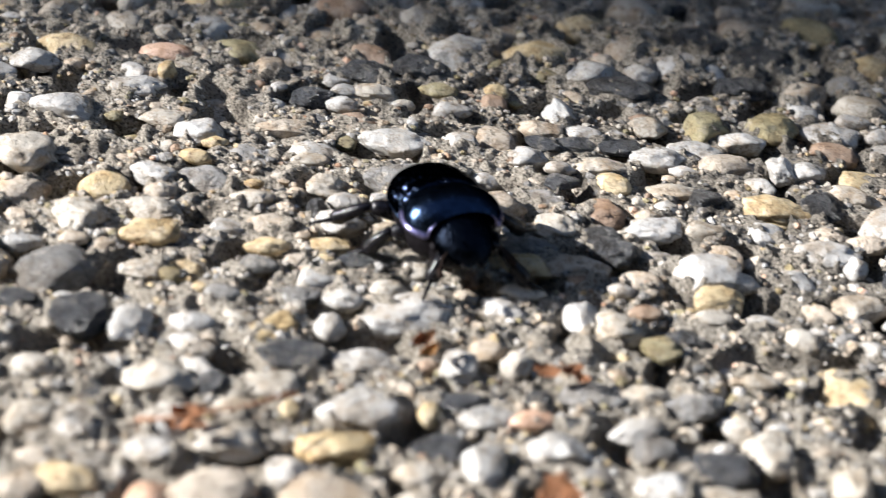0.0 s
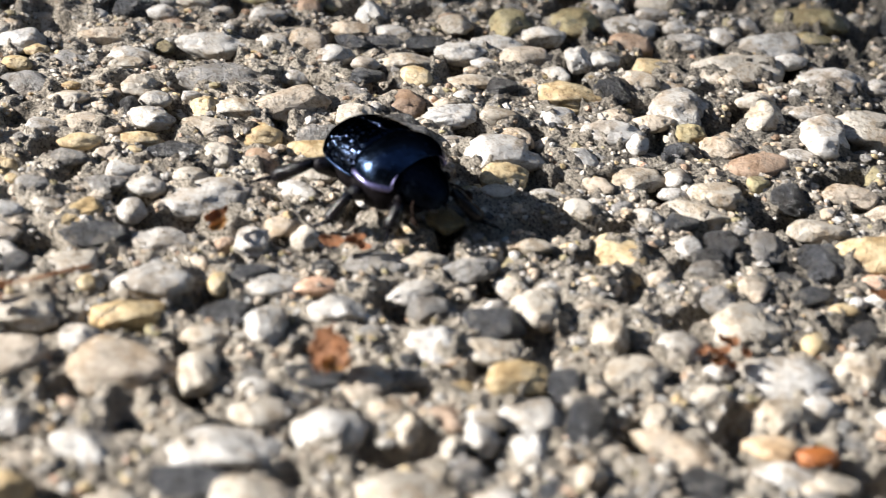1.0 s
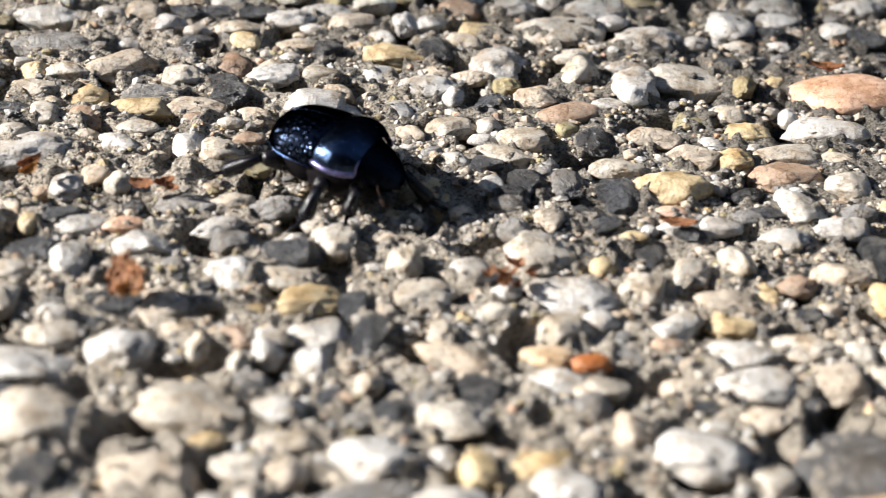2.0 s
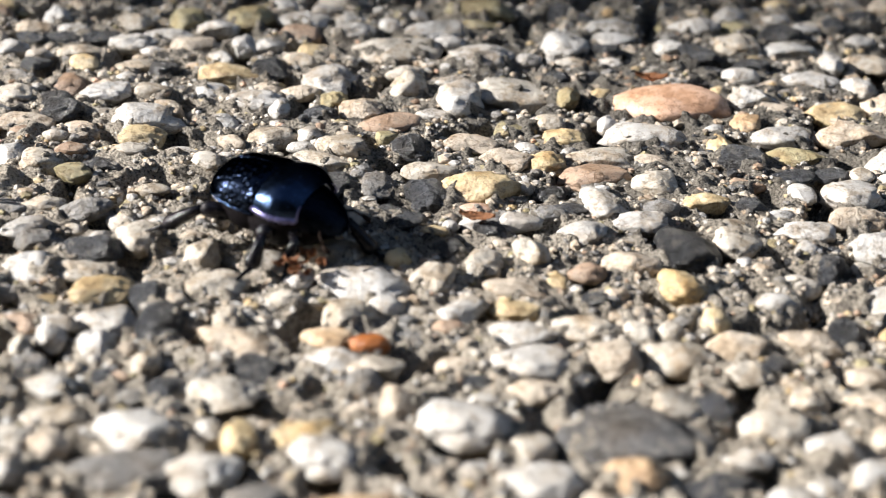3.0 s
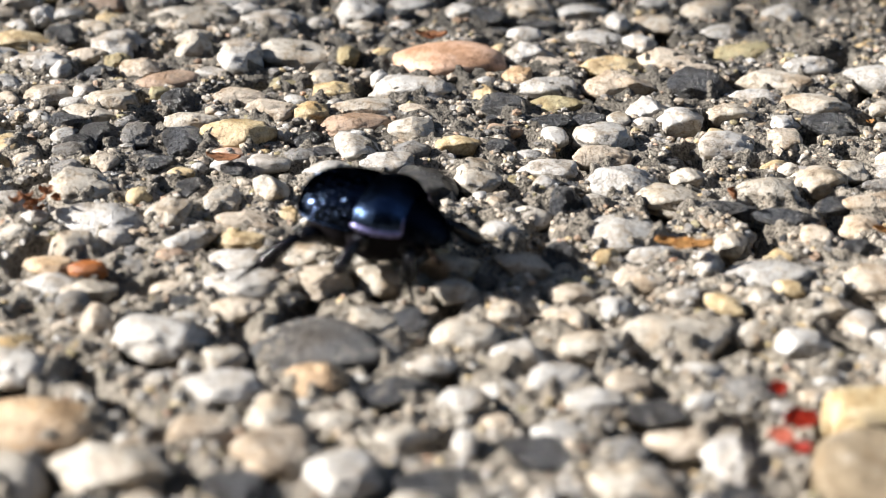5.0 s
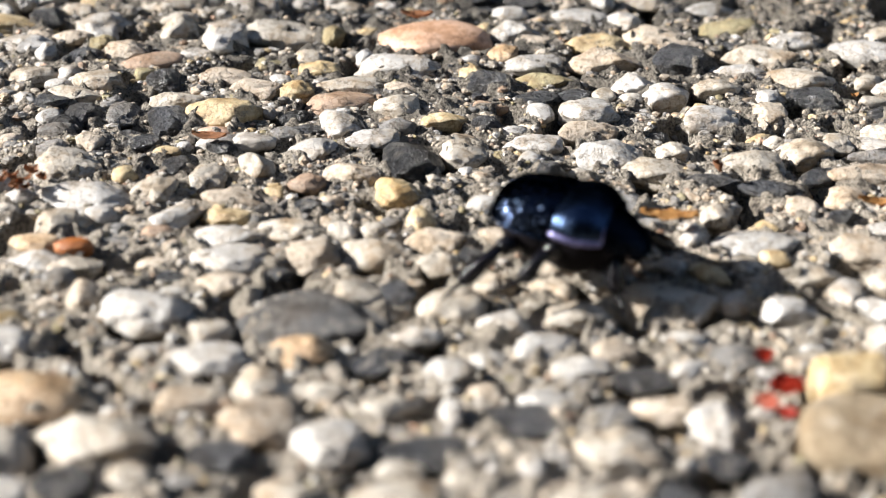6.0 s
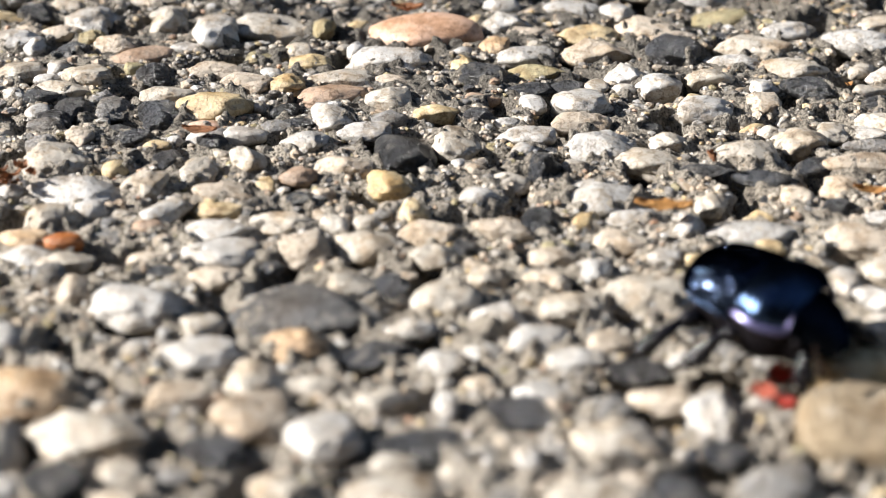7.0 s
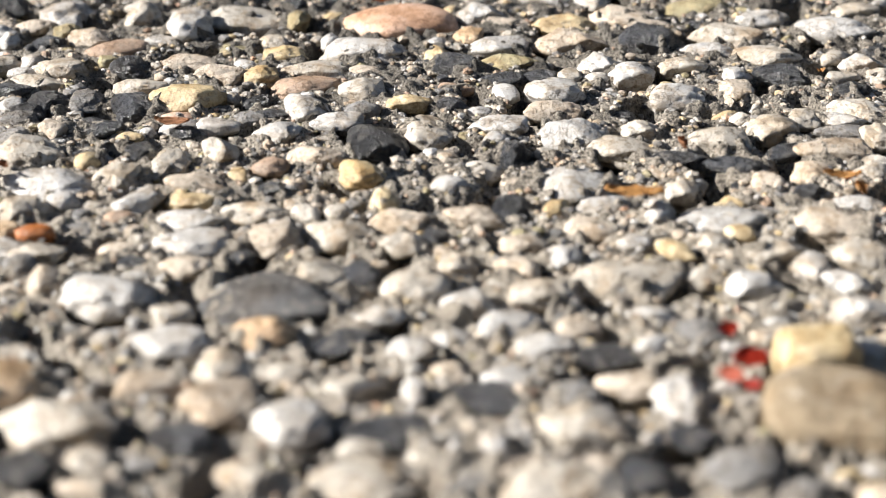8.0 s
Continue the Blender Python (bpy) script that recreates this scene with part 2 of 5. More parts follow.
# ---- the pavement: washed concrete ----
def rise(x, y):
    """Height of the cement between the pebbles: rolling, crumbly, with washed-out pits."""
    p = Vector((x, y, 0))
    pit = max(0.0, noise.noise(p * 190 + Vector((0, 0, 5))) - 0.10)
    crumb = 0.0004 * noise.noise(p * 100) + 0.00060 * noise.noise(p * 300) + 0.00075 * noise.noise(p * 700) + 0.00040 * noise.noise(p * 1400)
    return crumb - 0.0003 - 0.018 * pit


def spread(low, high, step, far):
    """Even steps from low to high, then wider and wider ones out to far."""
    inside = [low + step * k for k in range(int((high - low) / step) + 1)]
    out, gap = [], step
    while not out or out[-1] < far:
        gap *= 1.5
        out.append((out[-1] if out else 0) + gap)
    return [low - o for o in reversed(out)] + inside + [inside[-1] + o for o in out]


X0, X1, Y0, Y1 = -0.178, 0.092, 0.112, 0.330
pavement = tagged(new("pavement", bpy.data.meshes.new("pavement")), "washed concrete pavement of pebbles set in grey cement", "pavement", kind="structure")


def build_ground():
    """The cement sheet, out to the horizon: crumbly and pitted, and drawn up a little round each pebble."""
    xs, ys = spread(X0, X1, 0.00040, 60), spread(Y0, Y1, 0.00040, 60)
    gx, gy = np.meshgrid(xs, ys)
    height = np.zeros(gx.shape)
    near = (gx >= X0) & (gx <= X1) & (gy >= Y0) & (gy <= Y1)
    height[near] = [rise(x, y) for x, y in zip(gx[near], gy[near])]
    hug = np.zeros(gx.shape)
    for px, py, a, b, turn, up in taken:
        r = 1.5 * max(a, b)
        i0, i1 = np.searchsorted(xs, (px - r, px + r))
        j0, j1 = np.searchsorted(ys, (py - r, py + r))
        dx, dy = gx[j0:j1, i0:i1] - px, gy[j0:j1, i0:i1] - py
        u, v = dx * math.cos(turn) + dy * math.sin(turn), dy * math.cos(turn) - dx * math.sin(turn)
        f = np.clip((1.40 - np.hypot(u / a, v / b)) / 0.60, 0, 1) ** 1.3
        np.maximum(hug[j0:j1, i0:i1], np.minimum(f * up * 0.68, 0.0013), out=hug[j0:j1, i0:i1])
    wild = np.zeros(gx.shape)
    wild[near] = [0.5 + 1.1 * noise.noise(Vector((x * 300, y * 300, 9))) + 1.1 * noise.noise(Vector((x * 750, y * 750, 4))) for x, y in zip(gx[near], gy[near])]
    height += hug * np.clip(wild, 0, 1.3)
    n = len(xs)
    k = np.arange(len(ys) * n).reshape(len(ys), n)
    faces = np.stack([k[:-1, :-1], k[:-1, 1:], k[1:, 1:], k[1:, :-1]], -1).reshape(-1, 4)
    me = pavement.data
    me.from_pydata(np.stack([gx, gy, height], -1).reshape(-1, 3).tolist(), [], faces.tolist())
    me.materials.append(CEMENT)
    me.materials.append(FAR_CONCRETE)
    me.polygons.foreach_set("material_index", (~(near[:-1, :-1] & near[1:, 1:])).astype(int).ravel())
    me.polygons.foreach_set("use_smooth", [True] * len(faces))


def build_unseen_wall(name, x0, x1, y0, y1, height):
    """An added, unseen dark wall that blocks sky and sun; its coping stands proud."""
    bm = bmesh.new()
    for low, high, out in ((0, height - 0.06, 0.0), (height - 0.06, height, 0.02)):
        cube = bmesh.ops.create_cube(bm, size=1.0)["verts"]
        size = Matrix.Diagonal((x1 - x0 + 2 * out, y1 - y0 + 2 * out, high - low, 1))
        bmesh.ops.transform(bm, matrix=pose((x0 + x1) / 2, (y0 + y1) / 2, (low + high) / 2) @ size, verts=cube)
    return tagged(new(name, mesh_of(name, bm, [UNSEEN_WALL], False)), "dark wall added out of view to block sky and sun", "wall", kind="structure")


# Added out of view: north and south darken shell reflections, west dims far ground.
build_unseen_wall("wall_north", -6.0, 6.0, 1.49, 1.69, 3.5)
build_unseen_wall("wall_west", -6.3, -6.0, 0.272, 7.0, 5.0)
build_unseen_wall("wall_south", -3.0, 6.0, -1.7, -1.5, 3.2)

LUMPS = []
for seed in range(32):
    bm = lump(seed, seed % 2, 4, 1.0 if seed < 28 else 0.35)
    LUMPS.append(mesh_of("pebble", bm, [STONE["grey"]]))


def block(seed):
    """A unit stone broken square, with rounded corners."""
    bm = lump(seed, 1, 4, 0.5)
    for v in bm.verts:
        for k in range(3):
            v.co[k] = math.copysign(min(1.0, abs(v.co[k]) ** 0.55), v.co[k])
        v.co *= 1 - 0.08 * max(0.0, noise.noise(v.co * 2.3 + Vector((seed, 0, 0))))
    return mesh_of("pebble", bm, [STONE["grey"]])


BLOCKS = [block(2), block(11)]
taken, chips = [], []


def pebble(kind, x, y, length, width, turn, rise_up, shape, lean=0.0, label=""):
    """One pebble of the pavement: its middle, length, width and turn on the plan, and how far it stands out of the cement."""
    ob = new("pebble", BLOCKS[-shape - 1] if shape < 0 else LUMPS[shape % len(LUMPS)])
    ob.parent = pavement
    half = max(rise_up * 0.95, 0.3 * min(length, width))
    m = pose(x, y, rise_up - half, 0, lean, turn) @ Matrix.Diagonal((length / 2, width / 2, half, 1))
    ob.matrix_basis = m
    ob.material_slots[0].link = "OBJECT"
    ob.material_slots[0].material = STONE[kind]
    taken.append((x, y, length / 2, width / 2, radians(turn), rise_up))
    return tagged(ob, label or LOOKS[kind] + " pebble half sunk in the cement")


def chip(kind, x, y, length, width, turn, rise_up, shape):
    """A smaller pebble, kept for the joined ones."""
    half = max(rise_up * 0.95, 0.3 * min(length, width))
    chips.append((x, y, rise_up - half, length / 2, width / 2, half, turn, shape, KINDS.index(kind)))
    taken.append((x, y, length / 2, width / 2, radians(turn), rise_up))


pebble("pale_grey", -0.04615, 0.24358, 0.00834, 0.00932, 2, 0.00201, 22)
pebble("tan", -0.05003, 0.23939, 0.00644, 0.00359, 3, 0.00125, 27)
chip("white", -0.05246, 0.23338, 0.00315, 0.00404, 8, 0.00147, 0)
pebble("olive", -0.04487, 0.23753, 0.00456, 0.00454, 5, 0.00119, 6)
chip("slate", -0.04651, 0.23258, 0.00494, 0.00276, 7, 0.00119, 3)
pebble("tan", -0.04109, 0.23414, 0.00632, 0.00421, 7, 0.00158, 13)
pebble("brown", -0.03681, 0.23101, 0.00936, 0.00522, 21, 0.00095, 29)
chip("pale_grey", -0.03112, 0.23408, 0.00497, 0.00278, -10, 0.00064, 6)
pebble("white", -0.02752, 0.23757, 0.00708, 0.00908, -7, 0.00253, 26)
pebble("cream", -0.03467, 0.24222, 0.00555, 0.00712, -7, 0.00244, 25)
pebble("cream", -0.01999, 0.24301, 0.01482, 0.00827, 2, 0.00140, 15)
pebble("olive", -0.01243, 0.24082, 0.00415, 0.00533, -11, 0.00187, 27)
chip("cream", -0.01506, 0.23214, 0.00449, 0.00349, 5, 0.00118, 4)
pebble("yellow", -0.01315, 0.22703, 0.00686, 0.00515, -5, 0.00169, 6)
chip("white", -0.01314, 0.22361, 0.00261, 0.00323, 3, 0.00077, 7)
pebble("yellow", -0.01589, 0.22029, 0.00583, 0.00538, 9, 0.00147, 6)
pebble("slate", -0.03428, 0.22324, 0.00476, 0.00611, 7, 0.00187, 9)
chip("white", -0.04760, 0.22585, 0.00351, 0.00337, -2, 0.00096, 5)
pebble("cream", -0.04301, 0.22169, 0.00776, 0.00432, -4, 0.00174, 26)
pebble("cream", -0.04594, 0.21864, 0.00894, 0.00499, -11, 0.00092, 20)
pebble("tan", -0.02586, 0.22478, 0.00742, 0.00413, -9, 0.00124, 10)
pebble("tan", -0.02160, 0.21988, 0.00814, 0.00461, -1, 0.00187, 11)
pebble("cream", -0.03163, 0.21643, 0.00778, 0.00434, -1, 0.00143, 5)
pebble("yellow", -0.02454, 0.21103, 0.01074, 0.00617, 9, 0.00243, 0)
pebble("slate", -0.03137, 0.21032, 0.00661, 0.00405, -4, 0.00164, 13)
chip("white", -0.01902, 0.21258, 0.00251, 0.00321, 5, 0.00084, 10)
chip("slate", -0.01576, 0.21148, 0.00433, 0.00294, 6, 0.00114, 15)
chip("white", -0.02482, 0.20317, 0.00563, 0.00337, -7, 0.00141, 7)
chip("orange", -0.02598, 0.20686, 0.00588, 0.00328, -6, 0.00075, 31)
chip("white", -0.02005, 0.20304, 0.00579, 0.00323, -4, 0.00129, 17)
chip("grey", -0.01638, 0.20578, 0.00488, 0.00272, -1, 0.00097, 19)
pebble("pale_grey", -0.01249, 0.20123, 0.00637, 0.00549, 5, 0.00159, 27)
pebble("cream", -0.01898, 0.19546, 0.00481, 0.00618, -2, 0.00206, 3)
chip("white", -0.02857, 0.20165, 0.00224, 0.00218, -0, 0.00069, 10)
chip("yellow", -0.03058, 0.20000, 0.00366, 0.00205, -4, 0.00083, 22)
pebble("cream", -0.02447, 0.19320, 0.00462, 0.00512, -4, 0.00120, 10)
chip("slate", -0.02861, 0.19564, 0.00429, 0.00376, 5, 0.00114, 21)
pebble("cream", -0.04223, 0.19531, 0.00897, 0.00773, 3, 0.00213, 15)
chip("yellow", -0.03476, 0.19327, 0.00347, 0.00409, -10, 0.00095, 18)
chip("pale_grey", -0.04747, 0.21068, 0.00347, 0.00437, -3, 0.00095, 6)
pebble("grey", -0.04548, 0.20614, 0.00487, 0.00437, -4, 0.00126, 9)
pebble("slate", -0.04308, 0.21118, 0.00512, 0.00633, -2, 0.00131, 0)
chip("slate", -0.04803, 0.21538, 0.00464, 0.00293, 2, 0.00121, 25)
pebble("slate", -0.01363, 0.20734, 0.00654, 0.00365, 6, 0.00072, 4)
pebble("orange", 0.00253, 0.24040, 0.01690, 0.01113, 3, 0.00236, 29)
pebble("white", -0.00246, 0.22862, 0.01253, 0.00699, 2, 0.00202, 24)
chip("white", -0.00715, 0.23243, 0.00270, 0.00346, -7, 0.00129, 11)
pebble("cream", -0.00867, 0.22303, 0.00996, 0.00555, 6, 0.00105, 9)
pebble("brown", -0.00953, 0.21786, 0.01061, 0.00593, 15, 0.00106, 18)
pebble("white", -0.00920, 0.20889, 0.00622, 0.00778, 9, 0.00155, 14)
pebble("cream", -0.00210, 0.21534, 0.00655, 0.00712, -4, 0.00163, 9)
pebble("yellow", 0.00383, 0.21035, 0.00662, 0.00370, -3, 0.00139, 4)
pebble("white", -0.00541, 0.20393, 0.00774, 0.00431, 6, 0.00140, 16)
pebble("basalt", 0.00013, 0.19766, 0.00843, 0.00879, 2, 0.00204, 14)
pebble("cream", 0.00634, 0.20118, 0.00666, 0.00828, -7, 0.00165, 15)
chip("grey", -0.00195, 0.20797, 0.00492, 0.00342, 5, 0.00128, 27)
pebble("slate", 0.01037, 0.22340, 0.00729, 0.00575, -9, 0.00179, 24)
pebble("yellow", 0.00795, 0.22787, 0.00441, 0.00497, 3, 0.00117, 21)
pebble("apricot", 0.01210, 0.23472, 0.00471, 0.00456, -5, 0.00123, 16)
chip("white", 0.00752, 0.23248, 0.00324, 0.00284, -5, 0.00091, 15)
pebble("white", 0.01656, 0.23009, 0.00820, 0.00457, 9, 0.00156, 23)
pebble("pale_grey", 0.01435, 0.24275, 0.00856, 0.00552, 8, 0.00207, 21)
pebble("tan", 0.01737, 0.24017, 0.00785, 0.00438, 6, 0.00095, 15)
pebble("olive", 0.01790, 0.22496, 0.00874, 0.00488, -6, 0.00095, 20)
pebble("slate", 0.01647, 0.21875, 0.00684, 0.00382, -5, 0.00075, 17)
chip("slate", 0.02165, 0.21947, 0.00515, 0.00287, 5, 0.00086, 11)
pebble("white", 0.02295, 0.21262, 0.00834, 0.00558, -4, 0.00201, 26)
chip("white", 0.01663, 0.21373, 0.00369, 0.00405, 8, 0.00100, 4)
pebble("tan", 0.02249, 0.20693, 0.00817, 0.00456, 3, 0.00155, 10)
pebble("white", 0.01512, 0.20332, 0.00805, 0.00449, -0, 0.00112, 16)
chip("slate", 0.00952, 0.20957, 0.00430, 0.00335, -7, 0.00114, 10)
chip("pale_grey", 0.01255, 0.20830, 0.00461, 0.00258, -1, 0.00057, 23)
pebble("pale_grey", 0.02465, 0.19942, 0.00886, 0.00545, 3, 0.00213, 13)
pebble("slate", 0.01716, 0.19400, 0.00433, 0.00555, 5, 0.00195, 19)
pebble("yellow", 0.02638, 0.24051, 0.01016, 0.00567, 8, 0.00102, 8)
pebble("tan", 0.02674, 0.23221, 0.01182, 0.00659, 5, 0.00187, 21)
pebble("slate", 0.03686, 0.23295, 0.00931, 0.00897, 9, 0.00223, 7)
pebble("white", 0.03007, 0.22338, 0.00677, 0.00606, -2, 0.00167, 21)
pebble("white", 0.03373, 0.22015, 0.00720, 0.00665, 4, 0.00176, 4)
chip("cream", 0.02547, 0.21968, 0.00360, 0.00408, -10, 0.00098, 14)
pebble("tan", -0.00731, 0.19366, 0.00757, 0.00491, -7, 0.00185, 5)
pebble("yellow", -0.00144, 0.18906, 0.00590, 0.00621, 9, 0.00149, 14)
pebble("tan", 0.03550, 0.24155, 0.01249, 0.00696, -10, 0.00152, 15)
pebble("olive", 0.04692, 0.24685, 0.01086, 0.00605, 3, 0.00107, 2)
pebble("cream", 0.04875, 0.23414, 0.01155, 0.00644, -6, 0.00178, 11)
pebble("white", 0.04553, 0.22812, 0.00832, 0.00464, -3, 0.00132, 8)
pebble("pale_grey", 0.05476, 0.23986, 0.00850, 0.00474, 7, 0.00169, 22)
pebble("cream", 0.05310, 0.22559, 0.00982, 0.00548, -3, 0.00157, 0)
pebble("slate", 0.05382, 0.21930, 0.00789, 0.00440, -5, 0.00179, 9)
pebble("white", 0.04798, 0.21935, 0.00429, 0.00476, -4, 0.00114, 19)
pebble("cream", 0.04078, 0.22178, 0.00761, 0.00453, -4, 0.00184, 4)
pebble("white", 0.03890, 0.21129, 0.00797, 0.00573, 2, 0.00194, 10)
pebble("pale_grey", 0.06439, 0.23494, 0.01160, 0.00647, -8, 0.00224, 12)
pebble("cream", 0.06918, 0.24448, 0.00845, 0.00472, 8, 0.00115, 4)
pebble("white", 0.06570, 0.22290, 0.00696, 0.00389, -4, 0.00155, 21)
chip("cream", 0.06243, 0.22573, 0.00546, 0.00304, 41, 0.00085, 2)
chip("cream", 0.06190, 0.21880, 0.00532, 0.00297, 8, 0.00065, 17)
chip("slate", 0.06231, 0.21372, 0.00522, 0.00292, 2, 0.00121, 19)
pebble("cream", 0.06721, 0.21861, 0.00428, 0.00532, -2, 0.00113, 6)
pebble("tan", 0.04675, 0.21385, 0.00520, 0.00596, -1, 0.00133, 23)
pebble("cream", 0.04958, 0.20191, 0.00735, 0.00687, 9, 0.00180, 4)
chip("cream", 0.04602, 0.20486, 0.00293, 0.00305, -5, 0.00083, 8)
pebble("cream", 0.05424, 0.20453, 0.00470, 0.00441, -2, 0.00122, 10)
pebble("cream", 0.04240, 0.19768, 0.00832, 0.00691, -5, 0.00201, 9)
pebble("pale_grey", 0.05854, 0.20450, 0.00730, 0.00407, -10, 0.00079, 20)
pebble("grey", 0.05809, 0.20068, 0.00735, 0.00410, -2, 0.00092, 9)
pebble("cream", 0.06188, 0.20822, 0.00822, 0.00459, -8, 0.00086, 13)
pebble("tan", 0.05576, 0.19441, 0.01056, 0.00589, -0, 0.00186, 9)
pebble("cream", 0.06233, 0.19865, 0.00474, 0.00608, -1, 0.00134, 1)
pebble("cream", 0.03290, 0.20164, 0.00496, 0.00496, -5, 0.00128, 4)
pebble("cream", 0.03041, 0.19662, 0.01033, 0.00577, -5, 0.00104, 14)
pebble("slate", 0.03660, 0.19302, 0.00773, 0.00431, -1, 0.00084, 20)
pebble("slate", 0.04325, 0.19089, 0.00797, 0.00444, 7, 0.00130, 3)
chip("cream", 0.06020, 0.19146, 0.00463, 0.00258, -8, 0.00090, 8)
pebble("white", -0.03868, 0.18731, 0.01258, 0.00702, -4, 0.00164, 8)
chip("pale_grey", -0.03567, 0.18198, 0.00442, 0.00323, -10, 0.00117, 10)
pebble("cream", -0.03971, 0.18014, 0.00669, 0.00543, 4, 0.00166, 19)
pebble("cream", -0.03089, 0.18877, 0.00571, 0.00648, -11, 0.00148, 16)
pebble("white", -0.02691, 0.18192, 0.00677, 0.00377, 36, 0.00125, 2)
pebble("tan", -0.02106, 0.18650, 0.00780, 0.00435, 0, 0.00123, 1)
pebble("yellow", -0.02111, 0.18286, 0.00680, 0.00379, 5, 0.00075, 18)
pebble("white", -0.02070, 0.17741, 0.00935, 0.00522, 3, 0.00095, 20)
pebble("white", -0.01941, 0.17148, 0.01015, 0.00566, 6, 0.00102, 26)
pebble("tan", -0.02025, 0.16562, 0.00751, 0.00441, -3, 0.00158, 27)
chip("white", -0.04103, 0.17107, 0.00735, 0.00479, -11, 0.00091, 24)
pebble("white", -0.02749, 0.15899, 0.01065, 0.00729, -5, 0.00244, 24)
pebble("cream", -0.03679, 0.17012, 0.00697, 0.00389, -4, 0.00076, 4)
pebble("tan", -0.03383, 0.16222, 0.00416, 0.00533, 0, 0.00185, 14)
chip("grey", -0.03759, 0.16637, 0.00425, 0.00410, 0, 0.00113, 13)
chip("slate", -0.02591, 0.16745, 0.00428, 0.00238, 6, 0.00055, 3)
chip("brown", -0.02843, 0.17827, 0.00435, 0.00243, -5, 0.00061, 2)
pebble("cream", -0.01334, 0.17872, 0.00812, 0.00453, 3, 0.00115, 0)
pebble("tan", -0.01063, 0.17296, 0.00648, 0.00637, -2, 0.00161, 2)
chip("brown", -0.01259, 0.19122, 0.00475, 0.00375, 3, 0.00123, 0)
chip("slate", -0.01199, 0.18514, 0.00329, 0.00200, -8, 0.00088, 19)
pebble("shale", -0.00950, 0.15990, 0.01880, 0.01325, -6, 0.00195, 4, 0.0, "broad dark grey shale slab half sunk in the cement")
pebble("cream", -0.00536, 0.16375, 0.00621, 0.00650, 3, 0.00155, 15)
pebble("slate", -0.00085, 0.16401, 0.00433, 0.00512, 2, 0.00115, 12)
pebble("cream", 0.00498, 0.16134, 0.00772, 0.00750, -9, 0.00188, 7)
chip("cream", -0.00766, 0.17832, 0.00377, 0.00299, -9, 0.00102, 12)
chip("cream", -0.00382, 0.17854, 0.00378, 0.00335, -5, 0.00102, 18)
chip("yellow", 0.00139, 0.18099, 0.00366, 0.00470, 4, 0.00164, 18)
pebble("tan", 0.00300, 0.17607, 0.00746, 0.00445, -2, 0.00164, 11)
pebble("slate", 0.01580, 0.17926, 0.00493, 0.00633, -1, 0.00132, 10)
pebble("tan", 0.01141, 0.17702, 0.00721, 0.00402, -3, 0.00136, 1)
chip("white", 0.00913, 0.18576, 0.00510, 0.00290, -5, 0.00118, 18)
chip("yellow", 0.02059, 0.17876, 0.00480, 0.00312, 52, 0.00122, 16)
pebble("pale_grey", 0.02586, 0.18007, 0.00673, 0.00375, 8, 0.00086, 16)
chip("slate", 0.00704, 0.17275, 0.00311, 0.00343, -5, 0.00088, 17)
pebble("cream", 0.00361, 0.17073, 0.00574, 0.00392, 6, 0.00144, 8)
pebble("cream", 0.00942, 0.16636, 0.00453, 0.00454, -8, 0.00118, 6)
chip("tan", 0.01668, 0.17047, 0.00561, 0.00313, -3, 0.00100, 5)
pebble("white", 0.01028, 0.15698, 0.00602, 0.00554, 2, 0.00152, 2)
pebble("pale_grey", 0.02048, 0.16793, 0.00497, 0.00509, -10, 0.00129, 27)
pebble("cream", 0.01812, 0.15942, 0.00743, 0.00464, 1, 0.00162, 6)
pebble("cream", 0.02681, 0.16347, 0.01380, 0.00770, -1, 0.00131, 11)
chip("white", 0.00126, 0.15482, 0.00546, 0.00320, -0, 0.00116, 16)
pebble("cream", 0.03574, 0.18373, 0.00415, 0.00533, -10, 0.00126, 4)
pebble("white", 0.03242, 0.17797, 0.00405, 0.00519, -2, 0.00152, 25)
pebble("pale_grey", 0.03952, 0.17676, 0.01206, 0.00673, 9, 0.00118, 20)
chip("white", 0.02884, 0.17050, 0.00393, 0.00270, -6, 0.00106, 22)
chip("yellow", 0.03325, 0.16904, 0.00572, 0.00319, -39, 0.00089, 10)
chip("cream", 0.03781, 0.17067, 0.00365, 0.00318, -5, 0.00100, 18)
chip("yellow", 0.04085, 0.17268, 0.00355, 0.00262, 5, 0.00097, 12)
pebble("cream", 0.04422, 0.16848, 0.00846, 0.00492, 6, 0.00176, 21)
pebble("white", 0.04735, 0.16398, 0.00407, 0.00523, 2, 0.00149, 26)
pebble("white", 0.04060, 0.16090, 0.00643, 0.00451, -10, 0.00160, 19)
pebble("white", 0.05036, 0.16117, 0.00604, 0.00441, -7, 0.00152, 3)
pebble("cream", 0.05306, 0.16727, 0.00716, 0.00653, -10, 0.00175, 7)
pebble("tan", 0.05229, 0.17596, 0.01202, 0.00671, -1, 0.00117, 15)
pebble("pale_grey", 0.05576, 0.18045, 0.00617, 0.00345, -4, 0.00071, 12)
chip("slate", 0.05075, 0.18317, 0.00461, 0.00266, 7, 0.00110, 18)
chip("cream", 0.05901, 0.18913, 0.00457, 0.00347, -4, 0.00119, 15)
pebble("white", 0.05036, 0.15562, 0.00678, 0.00561, -8, 0.00168, 5)
pebble("white", -0.01954, 0.15001, 0.00960, 0.00535, 7, 0.00097, 26)
pebble("apricot", -0.01013, 0.15165, 0.00688, 0.00519, -8, 0.00170, 8)
pebble("slate", -0.00148, 0.15051, 0.00812, 0.00454, 6, 0.00085, 25)
pebble("cream", -0.01346, 0.14490, 0.00614, 0.00635, -6, 0.00153, 14)
